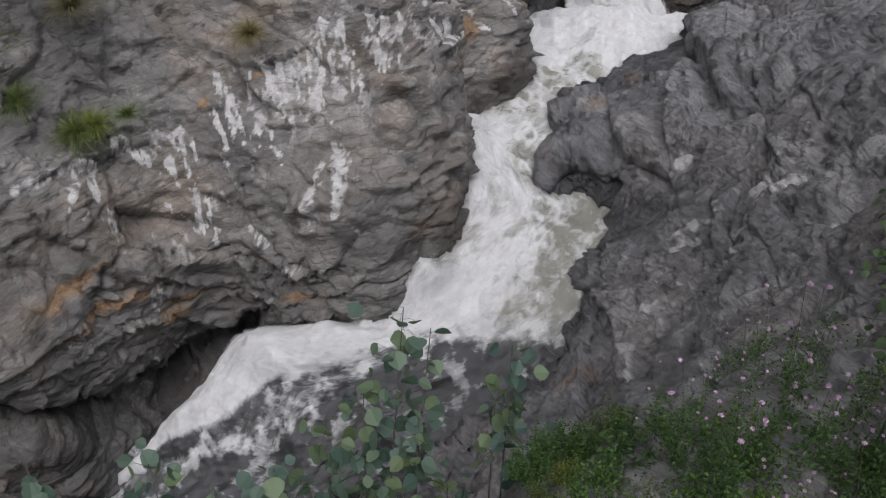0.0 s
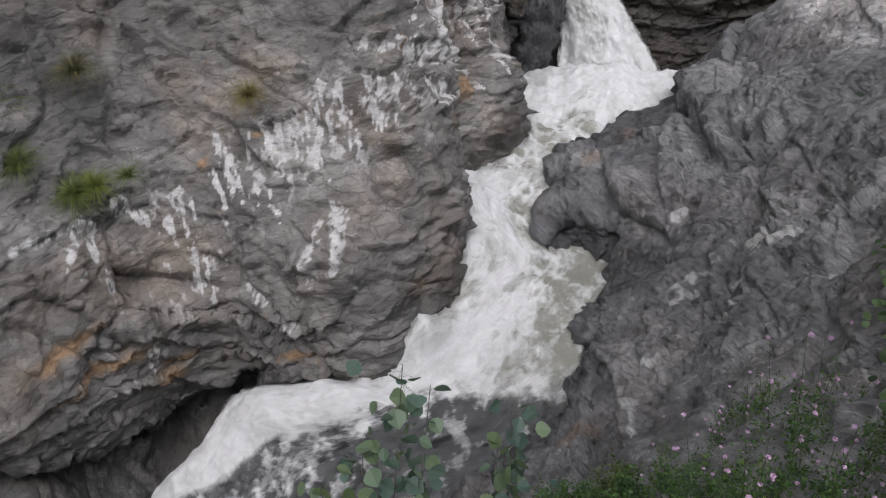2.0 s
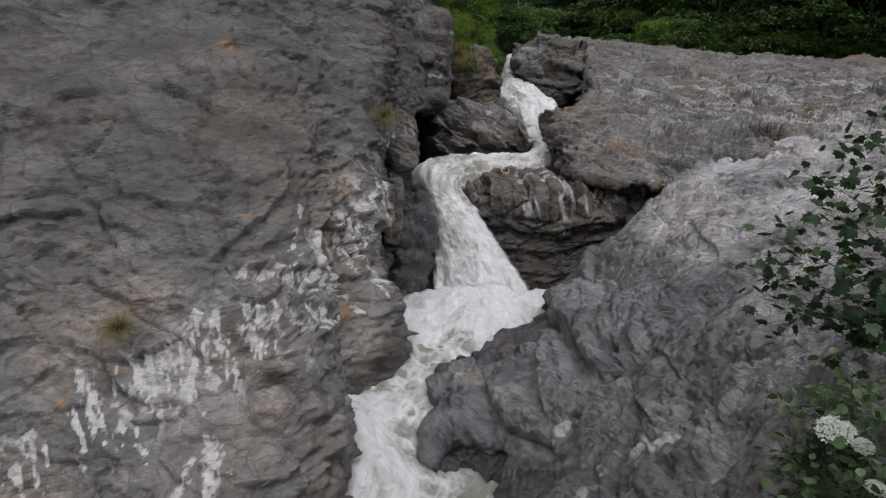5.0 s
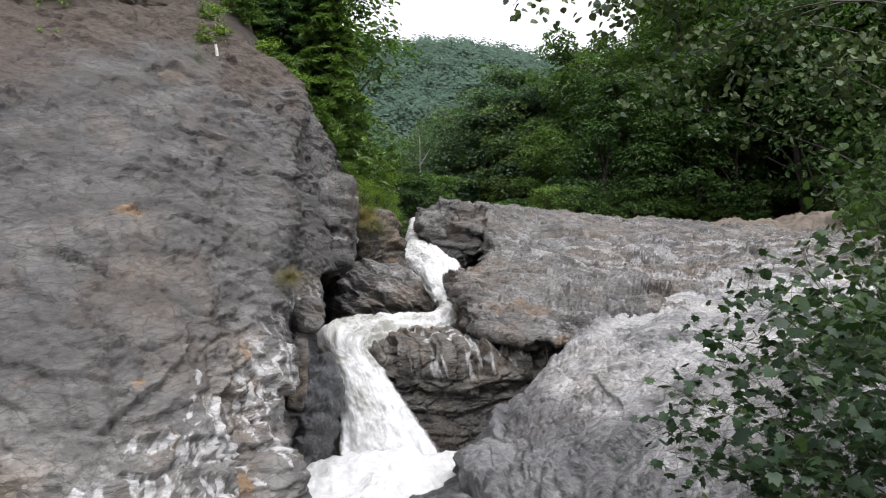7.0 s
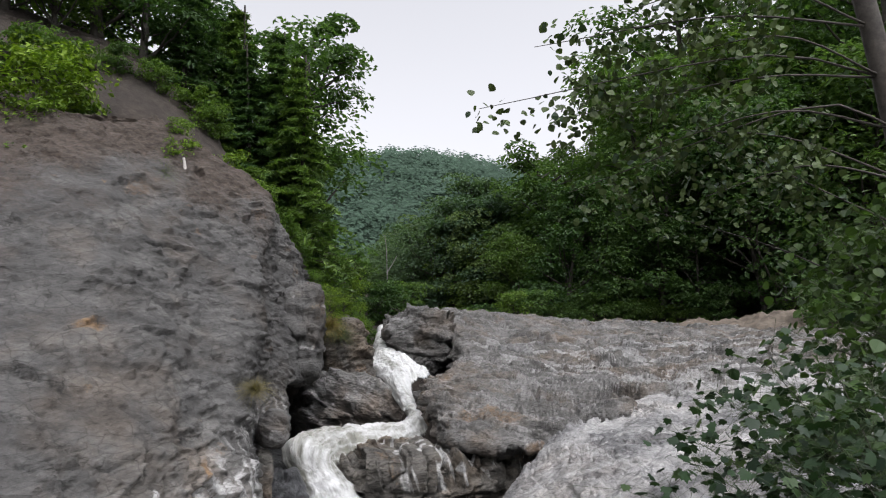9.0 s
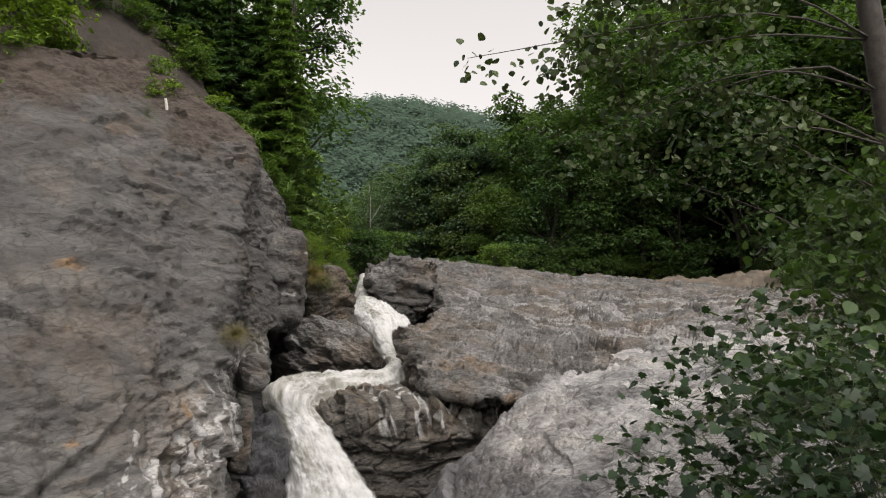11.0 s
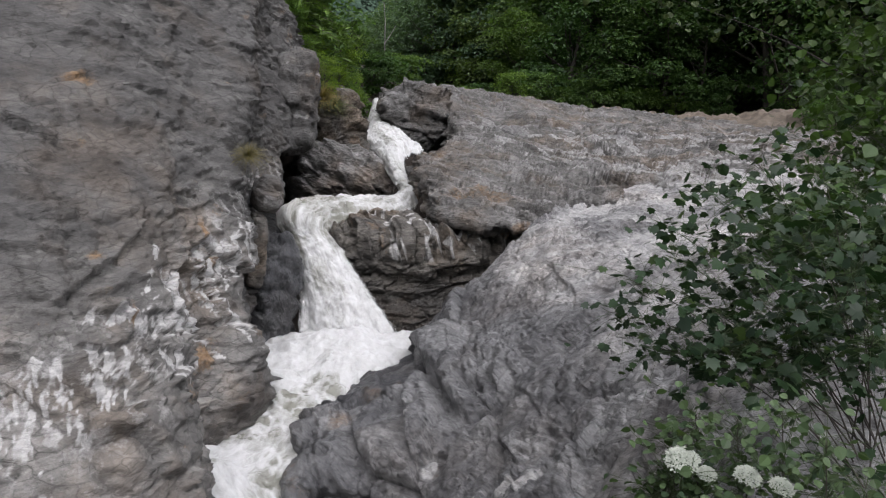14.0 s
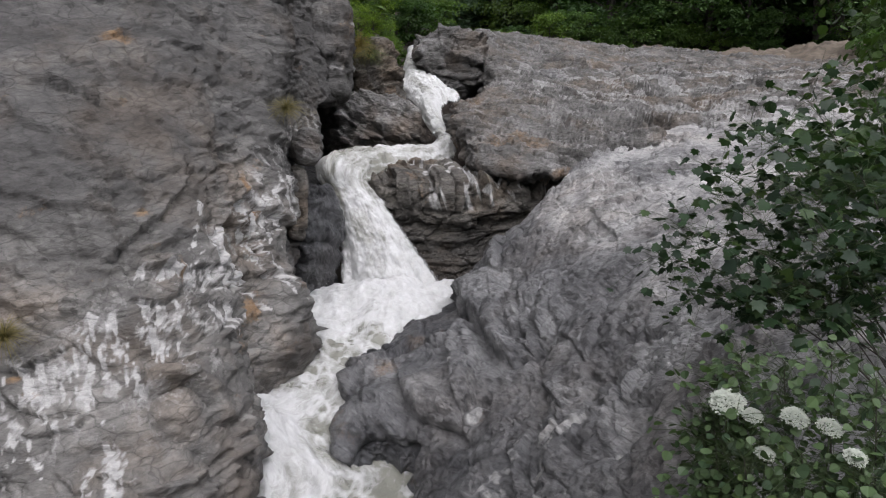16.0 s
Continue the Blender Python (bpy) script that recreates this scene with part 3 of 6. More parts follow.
def cells(p, seed=0):
    """Worley noise of points: distance to the nearest seed, how much nearer it is than the next, its number, and the way from it."""
    i0 = np.floor(p).astype(np.int64)
    f1, f2, own, way = np.full(len(p), 9.0), np.full(len(p), 9.0), np.zeros(len(p), int), np.zeros(p.shape)
    for a in (-1, 0, 1):
        for b in (-1, 0, 1):
            for c in (-1, 0, 1):
                i = i0 + (a, b, c)
                h = PERM[PERM[PERM[(i[:, 0] + seed) & 255] + (i[:, 1] & 255)] + (i[:, 2] & 255)]
                off = p - i - 0.5 - 0.45 * GRAD[h]
                d = np.sqrt(np.einsum("ij,ij->i", off, off))
                nearer = d < f1
                f2 = np.where(nearer, f1, np.minimum(f2, d))
                f1 = np.where(nearer, d, f1)
                own[nearer], way[nearer] = h[nearer], off[nearer]
    return f1, f2 - f1, own, way


def fractured(p, size, bedding, crack, step, facet, seed=0):
    """Angular blocks along the bedding: each set in or out and tilted a little, with an open joint round it."""
    q = p + 0.14 * size[0] * np.stack([perlin(p * 1.6 / size[0] + 5 * k) for k in range(3)], -1)
    w = np.stack([q[:, 0], q[:, 1], q @ np.array(bedding)], -1) / np.array(size)
    _, gap, own, way = cells(w, seed)
    tilt = np.einsum("ij,ij->i", way, GRAD[(own * 7 + 13) % 256])
    return step * (own / 255 - 0.5) + facet * tilt - crack * (1 - smooth(gap, 0.0, 0.06))


def chips(p, size, bedding, share, out, seed=0):
    """Loose flakes: a share of the cells stands out."""
    w = np.stack([p[:, 0], p[:, 1], p @ np.array(bedding)], -1) / np.array(size)
    _, gap, own, way = cells(w, seed)
    return np.where(own < 255 * share, out * (0.5 + own / 255 / share) * smooth(gap, 0.02, 0.2) * (0.75 - 0.6 * way[:, 2]), 0)


def lip(x, z, line, out, reach):
    """A bed that juts out above a line on the face and dies away upwards and past its ends."""
    d, side, where = polyline_distance(x, z, line)
    ends = smooth(where, 0, 0.4) * smooth(len(line) - 1 - where, 0, 0.4)
    return np.where(side > 0, out * np.exp(-(d / reach) ** 1.5), -0.3 * out * np.exp(-d / 0.06)) * ends


CLIFF_LIPS = [
    ([(-3.3, 6.3), (-3.1, 6.24), (-2.77, 6.16), (-2.47, 6.14), (-2.14, 6.27), (-1.9, 6.38)], 0.30, 0.3),
    ([(-1.2, 6.8), (-1.14, 6.78), (-0.9, 6.71), (-0.66, 6.72), (-0.42, 6.8)], 0.26, 0.3),
    ([(-0.3, 7.0), (-0.26, 7.0), (0, 6.89), (0.2, 6.75)], 0.2, 0.2),
    ([(0.15, 6.4), (0.23, 6.36), (0.5, 6.28), (0.82, 6.28)], 0.22, 0.25),
    ([(-1.6, 7.25), (-1.31, 7.39), (-0.97, 7.59), (-0.64, 7.85), (-0.43, 8.14), (-0.33, 8.5)], 0.34, 0.34),
    ([(-2.3, 9.57), (-2.24, 9.54), (-1.87, 9.36), (-1.42, 9.22)], 0.26, 0.13),
    ([(-1.75, 10.18), (-1.72, 10.2), (-1.45, 10.32), (-1.1, 10.47)], 0.16, 0.12),
    ([(-0.8, 10.17), (-0.76, 10.15), (-0.45, 10.2), (0.05, 10.1)], 0.18, 0.1),
    ([(-2.1, 8.37), (-2.06, 8.37), (-1.57, 8.34)], 0.15, 0.08),
    ([(-4.05, 8.06), (-4.01, 8.08), (-3.6, 8.13)], 0.28, 0.14),
    ([(-4.8, 7.7), (-4.23, 7.78), (-3.86, 7.85), (-3.1, 7.95)], 0.26, 0.3),
    ([(-3.5, 8.5), (-3.46, 8.57), (-3.2, 8.69), (-3.01, 8.94), (-2.94, 9.2)], 0.16, 0.28),
    ([(-4.2, 5.72), (-3.96, 5.7), (-3.39, 5.66), (-2.85, 5.65)], 0.12, 0.16),
    ([(-2.4, 5.47), (-2.28, 5.47), (-1.87, 5.47), (-1.64, 5.72)], 0.2, 0.22),
    ([(-4.6, 5.5), (-4.45, 5.58), (-3.95, 5.62)], 0.18, 0.2),
    ([(-3.4, 4.75), (-3.35, 4.74), (-2.97, 4.6), (-2.6, 4.6)], 0.14, 0.16),
    ([(-5.3, 5.0), (-5.03, 4.97), (-4.72, 4.63), (-4.4, 4.26), (-3.91, 4.0), (-3.5, 3.5)], 0.26, 0.35),
    ([(-2.2, 3.28), (-1.96, 3.37), (-1.46, 3.57), (-1.0, 3.92)], 0.2, 0.22),
    ([(-2.9, 3.9), (-2.76, 3.86), (-2.14, 3.7), (-1.41, 4.15), (-1.0, 4.5)], 0.2, 0.28),
    ([(-1.4, 13.35), (-1.29, 13.39), (-0.5, 13.72)], 0.2, 0.16),
    ([(-0.8, 12.0), (-0.76, 12.0), (-0.23, 11.97), (0.5, 11.98)], 0.2, 0.14),
    ([(0.05, 12.87), (0.11, 12.85), (0.9, 12.82)], 0.2, 0.14),
    ([(-7.5, 4.1), (-5.1, 3.6), (-4.3, 3.4), (-3.6, 3.0)], 0.34, 0.5),
    ([(1.0, 11.2), (1.7, 11.1), (2.3, 11.3)], 0.25, 0.3),
    ([(-5.6, 5.3), (-4.77, 5.5), (-4.48, 5.38), (-3.8, 5.48)], 0.16, 0.2),
]
# lime that has run down the face: head (x, z), foot (x, z), half width
DRIPS_FOLD = [(-3.16, 5.99, -2.87, 5.39, 0.09), (-2.97, 5.84, -2.83, 5.48, 0.07), (-3.7, 5.43, -3.51, 5.02, 0.06), (-3.47, 5.43, -3.41, 5.12, 0.03), (-2.54, 5.59, -2.42, 5.25, 0.03), (-2.69, 6.07, -2.7, 5.64, 0.03), (-2.43, 6.12, -2.19, 5.58, 0.06), (-2.24, 6.13, -2.03, 5.52, 0.05), (-2.05, 6.16, -1.89, 5.57, 0.05), (-2.4, 5.48, -2.19, 5.18, 0.03), (-1.93, 6.3, -1.81, 5.84, 0.08), (-1.74, 6, -1.67, 5.7, 0.08), (-1.63, 6.66, -1.49, 6.06, 0.06), (-1.44, 6.61, -1.25, 5.95, 0.06), (-1.26, 6.38, -1.05, 5.77, 0.05), (-1.79, 6.51, -1.66, 6.1, 0.07)]
DRIPS_EDGE = [(-1.05, 6.67, -0.84, 6.16, 0.05), (-0.86, 6.63, -0.71, 6.15, 0.05), (-0.68, 6.66, -0.56, 6.14, 0.03), (-0.98, 6.45, -0.78, 6.16, 0.08), (-0.19, 6.48, 0.02, 6.08, 0.05), (0.03, 6.35, 0.17, 5.88, 0.04), (0.43, 6.07, 0.6, 5.64, 0.03), (0.76, 6.25, 0.89, 5.81, 0.05), (0.89, 6.22, 1.04, 5.71, 0.05), (-3.19, 5.62, -2.99, 5.25, 0.04), (-2.82, 5.6, -2.73, 5.38, 0.03)]
DRIPS_CORNER = [(-0.25, 7.75, -0.36, 7.22, 0.05), (-0.1, 7.43, 0.06, 6.74, 0.06), (0.04, 7.28, 0.21, 6.42, 0.08), (0.27, 7.51, 0.39, 6.95, 0.06), (0.48, 7.56, 0.61, 6.9, 0.08), (0.71, 7.41, 0.89, 6.68, 0.09), (0.94, 7.5, 1.05, 6.87, 0.08), (1.17, 7.73, 1.23, 6.99, 0.10), (0.45, 6.95, 0.67, 6.3, 0.08), (0.64, 6.77, 0.82, 6.3, 0.06), (-0.75, 7.02, -0.34, 7.02, 0.07), (-1.06, 7.09, -0.75, 6.95, 0.05), (-0.51, 7, -0.14, 6.7, 0.08), (-0.09, 6.84, 0.18, 6.52, 0.05)]
DRIPS_LOW = [(-3.64, 5.46, -3.52, 4.97, 0.06), (-3.75, 5.14, -3.67, 4.97, 0.06), (-3.43, 4.75, -3.34, 4.3, 0.04), (-3.25, 4.63, -3.13, 4.22, 0.05), (-1.45, 5.27, -1.32, 5.05, 0.1), (-1.31, 5.19, -1.28, 4.53, 0.08), (-1.56, 5.03, -1.56, 4.39, 0.08), (-4.37, 5.47, -3.98, 5.17, 0.07), (-4.02, 3.87, -4.1, 3.4, 0.07), (-3.39, 4.51, -3.27, 4.36, 0.04), (-4.63, 5.33, -4.59, 4.99, 0.06), (-4.44, 4.84, -4.35, 4.51, 0.06), (-4.75, 5.42, -4.82, 5.01, 0.06), (-4.29, 5.4, -4.02, 5.32, 0.04), (-2.08, 3.95, -1.9, 3.96, 0.06), (-5.19, 5.43, -4.8, 5.44, 0.06), (-2.69, 4.29, -2.4, 4.17, 0.04)]
RUST_SPOTS = [(-1.36, 10.3, 0.3, 0.12), (0.37, 7.75, 0.12, 0.22), (0.58, 7.24, 0.12, 0.18), (-0.51, 7, 0.1, 0.18), (-1, 7.77, 0.13, 0.09), (-2.56, 6.04, 0.16, 0.06), (-4.4, 3.9, 0.6, 0.11), (-3.74, 3.45, 0.32, 0.13), (-4.75, 4.3, 0.35, 0.11), (-3.3, 5.75, 0.12, 0.08), (-2.96, 2.77, 0.16, 0.09), (-1.96, 3.41, 0.5, 0.06), (0.35, 5.84, 0.22, 0.25), (-3.9, 3.2, 0.35, 0.2), (-2.33, 5.87, 0.1, 0.06)]
g, mark = cliff_grid(540, 800)
n = grid_normals(g)
if n[200, 300, 1] > 0:
    n = -n
p = g.reshape(-1, 3)
x, y, z = p.T
upper = smooth(z, 6.8, 9.5)
h = 0.26 * fbm(p * 0.35, 3) + (0.10 - 0.04 * upper) * ridged(p * np.array([0.8, 0.8, 1.2]) + 4, 3)
h += fractured(p, (1.5, 1.5, 0.8), (0.3, -0.1, 1.0), 0.08, 0.13, 0.17) * (1 - 0.66 * upper)
h += fractured(p, (0.45, 0.45, 0.22), (0.3, -0.1, 1.0), 0.035, 0.06, 0.10, 9) * (0.35 + 0.65 * smooth(perlin(p * 0.8 + 40), -0.25, 0.2)) * (1 - 0.35 * upper)
scree = 0.12 + 0.9 * smooth(fbm(p * 0.9 + 7.7, 3), -0.05, 0.35)
h += chips(p, (0.55, 0.55, 0.15), (-0.1, 0.0, 1.0), 0.10, 0.14, 21) * scree
h += chips(p, (0.2, 0.2, 0.1), (0.1, 0.0, 1.0), 0.16, 0.075, 22) * scree
h += (chips(p, (0.30, 0.30, 0.08), (0.25, 0.0, 1.0), 0.13, 0.08, 27) + chips(p, (0.14, 0.14, 0.06), (0.2, 0.0, 1.0), 0.14, 0.06, 28)) * scree
h += 0.03 * fbm(p * 3.2, 3, 0.6) + 0.016 * perlin(p * 13)
crack_shade = 0 * x
lx, lz = x + 0.07 * perlin(p * 2.3 + 31), z + 0.07 * perlin(p * 2.3 + 37) + 0.03 * perlin(p * 7)
for line, out, reach in CLIFF_LIPS:
    h += 0.42 * lip(lx, lz, line, out, reach) * smooth(18.5 - y, 0, 1)
    # each crack's shade goes into the colour, a thin dark line below it
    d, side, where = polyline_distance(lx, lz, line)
    crack_shade = np.maximum(crack_shade, np.where(side > 0, 0, np.exp(-(d / 0.02) ** 2)) * smooth(where, 0.1, 0.5) * smooth(len(line) - 1 - where, 0.1, 0.5))
# the rounded nose over the bend, the hanging block and the lower bulges
for bx, by, bz, r, a in ((0.95, 12.9, 5.2, 0.9, 0.5), (-1.5, 8.4, 4.75, 0.5, 0.38), (-4.6, 7.0, 4.2, 1.3, 0.2)):
    h += a * np.exp(-(((x - bx) ** 2 + (y - by) ** 2 + (z - bz) ** 2) / r ** 2) ** 2)
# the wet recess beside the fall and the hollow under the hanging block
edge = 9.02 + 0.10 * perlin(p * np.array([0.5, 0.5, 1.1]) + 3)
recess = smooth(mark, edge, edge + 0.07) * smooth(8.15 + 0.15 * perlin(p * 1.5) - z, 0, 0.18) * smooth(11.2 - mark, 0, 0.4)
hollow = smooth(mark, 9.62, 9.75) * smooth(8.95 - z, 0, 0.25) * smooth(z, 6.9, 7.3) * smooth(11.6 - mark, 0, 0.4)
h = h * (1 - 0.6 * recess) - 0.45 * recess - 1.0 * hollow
g = g + n * h.reshape(g.shape[:2])[..., None]
down = np.stack([x * 6.0 + 2.2 * z, y * 6.0, z * 0.6], -1)
streak = smooth(fbm(down, 3, 0.6) + 0.5 * fbm(p * 0.9, 2), -0.1, 0.45)
band_z = np.interp(x, [-6, -4.2, -3.4, -2.9, -2.1, -1.5, -0.9, -0.2, 0.1, 0.8, 2], [4.9, 5.25, 5.4, 5.75, 6.0, 6.3, 6.45, 6.6, 7.0, 7.75, 8.3])
lime = (0.58 * streak * np.exp(-((z - band_z + 0.15) / 0.95) ** 2) + 0.3 * streak * np.exp(-((z - band_z + 1.0) / 0.8) ** 2) * smooth(-x, 2.2, 3.2)) * smooth(x, -4.9, -3.7)
lime = np.maximum(lime, 0.30 * smooth(fbm(p * 1.5 + 5, 4), -0.1, 0.6) * (1 - 0.8 * upper))
front = smooth(9.35 - mark, 0, 0.2)
sx, sz = x + 0.05 * perlin(p * 4.1 + 2) + 0.03 * perlin(p * 11), z + 0.06 * perlin(p * 3.7 + 8)
torn_drip = 0.25 + 0.8 * smooth(fbm(np.stack([x * 17 + 5 * z, y * 6, z * 2.6], -1), 4, 0.65), -0.32, 0.34)
for ax, az, bx, bz, w in DRIPS_FOLD + DRIPS_EDGE + DRIPS_CORNER + DRIPS_LOW:
    t = np.clip(((sx - ax) * (bx - ax) + (sz - az) * (bz - az)) / ((bx - ax) ** 2 + (bz - az) ** 2), 0, 1)
    d = np.hypot(sx - ax - t * (bx - ax), sz - az - t * (bz - az))
    lime = np.maximum(lime, front * torn_drip * smooth(1.5 - d / (w * (1.3 - 0.6 * t)), 0, 1.1))
    # a thinner run beside it
    e = np.hypot(sx - ax - t * (bx - ax) - 1.9 * w, sz - az - t * (bz - az) + 0.12)
    lime = np.maximum(lime, 0.85 * front * torn_drip * smooth(1.4 - e / (0.45 * w), 0, 1.0))
rust = 0.45 * smooth(fbm(p * np.array([1.1, 1.1, 1.6]) + 11, 4), 0.35, 0.8)
for bx, bz, rx, rz in RUST_SPOTS:
    rust = np.maximum(rust, 0.9 * front * np.exp(-((sx - bx) / rx) ** 2 - ((sz - bz) / rz) ** 2))
water_z = np.interp(x, [-8, -4, -2.4, -1, 0, 1.2, 2, 4], [0.6, 1.9, 2.6, 3.0, 4.0, 4.7, 4.8, 7.4])
wet = 0.85 * smooth(water_z + 0.5 + 0.9 * fbm(p * 0.9, 3) - z, -0.3, 0.5)
wet = np.maximum(wet, smooth(y, 14.2, 15.0) * smooth(8.3 + 0.5 * perlin(p) - z, 0, 0.6))
# the recess is wet; hollow and crack lines get painted shade through wet
wet = np.maximum(np.where(x < -2.6, 0.6 * wet, wet), np.maximum(np.maximum(recess, hollow), 0.85 * crack_shade))
# wet stone below the undercut, darkened further for the shade under its overhang
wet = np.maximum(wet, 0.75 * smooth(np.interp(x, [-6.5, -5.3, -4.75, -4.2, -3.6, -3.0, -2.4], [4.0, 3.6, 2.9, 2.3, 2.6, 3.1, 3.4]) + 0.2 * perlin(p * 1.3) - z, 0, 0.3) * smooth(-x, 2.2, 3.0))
wet = np.maximum(wet, 0.5 * smooth(fbm(p * 0.55 + 21, 3), -0.25, 0.3) * smooth(-x, 3.6, 4.6) * smooth(z, 5.6, 6.4) * smooth(8.6 - z, 0, 1))
pale = (1.0 - smooth(z - 0.5 * smooth(x, -0.8, 0.4), 6.9, 8.4)) * (1 + 0.35 * smooth(x, -0.6, 0.3)) * (0.45 + 0.55 * smooth(fbm(p * 0.6 + 90, 3), -0.3, 0.4))
soil = 0.85 * smooth(z + 1.6 * fbm(p * 0.5 + 51, 4) + 0.5 * smooth(x, -1, 2) + 0.8 * smooth(-x, 1, 5), 11.6, 15.0)
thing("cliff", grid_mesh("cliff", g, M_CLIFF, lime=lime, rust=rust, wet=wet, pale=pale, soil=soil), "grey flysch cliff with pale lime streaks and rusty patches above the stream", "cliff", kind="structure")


def rock_sheet(name, curves, across, along, mat, label, category, relief, flip=False, kind=""):
    """A worn rock from lofted lines; relief(p) gives its height off the loft and the three fields."""
    g = loft(curves, across, along)
    n = grid_normals(g)
    if flip:
        n = -n
    h, lime, rust, wet = relief(g.reshape(-1, 3))
    pale = smooth(g[..., 2], 6.1, 7.1) * smooth(g[..., 1], 6, 10) * smooth(fbm(g.reshape(-1, 3) * 0.5 + 90, 2).reshape(g.shape[:2]) + 0.4, -0.1, 0.6) * (mat is M_BANK)
    g = g + n * h.reshape(g.shape[:2])[..., None]
    return thing(name, grid_mesh(name, g, mat, lime=lime, rust=rust, wet=wet, pale=pale), label, category, kind=kind)


BANK_STEP = [(4.75, 13.6), (4.35, 11.75), (4.22, 10.7), (4.16, 9.91), (4.45, 9.72), (4.8, 9.85), (5.3, 9.9), (6.0, 9.4), (7.0, 8.7), (8.0, 8.4)]
BANK_CRACKS = [
    ([(4.63, 13.2), (4.35, 11.75), (4.22, 10.7), (4.16, 9.91), (4.38, 9.8)], 0.26, 0.12),
    ([(2.8, 10.53), (2.9, 10.22), (3.23, 9.92), (3.43, 9.75), (3.8, 9.62)], 0.24, 0.07),
    ([(1.8, 10.3), (1.95, 10.18), (2.25, 10.2), (2.7, 10.0)], 0.22, 0.09),
    ([(4.69, 8.31), (4.45, 7.7), (4.26, 7.09), (4.23, 6.41)], 0.15, 0.06),
    ([(3.6, 6.6), (3.68, 6.4), (3.85, 6.19), (4.22, 6.3)], 0.2, 0.09),
    ([(4.63, 9.97), (4.98, 10.47), (5.52, 11.07)], 0.16, 0.06),
    ([(4.76, 9.75), (5.06, 10.05), (5.56, 10.55)], 0.16, 0.06),
    ([(4.55, 10.1), (4.8, 10.7), (5.2, 11.4)], 0.14, 0.05),
    ([(3.24, 9.66), (3.39, 9.09), (3.59, 8.74)], 0.10, 0.06),
    ([(4.33, 11.83), (4.58, 10.87), (4.61, 10.03)], 0.14, 0.07),
    ([(5.5, 13.86), (5.5, 12.92), (5.06, 11.35)], 0.12, 0.06),
    ([(5.2, 8.11), (5.26, 7.42), (5.4, 6.76)], 0.12, 0.06),
    ([(5.2, 12.2), (5.8, 12.0), (6.6, 11.6)], 0.1, 0.05),
]
BANK_VEINS = [
    ([(2.34, 6.6), (2.75, 6.8), (3.02, 6.78), (3.3, 6.5)], 0.09),
    ([(2.97, 7.4), (3.31, 7.62), (3.73, 7.81), (3.95, 7.4)], 0.14),
    ([(3.38, 7.01), (3.72, 7.05), (4.01, 7.1)], 0.13),
    ([(3.05, 7.71), (3.37, 7.8), (3.67, 7.99)], 0.12),
    ([(1.87, 5.44), (2.06, 5.76), (2.16, 6.1)], 0.10),
]


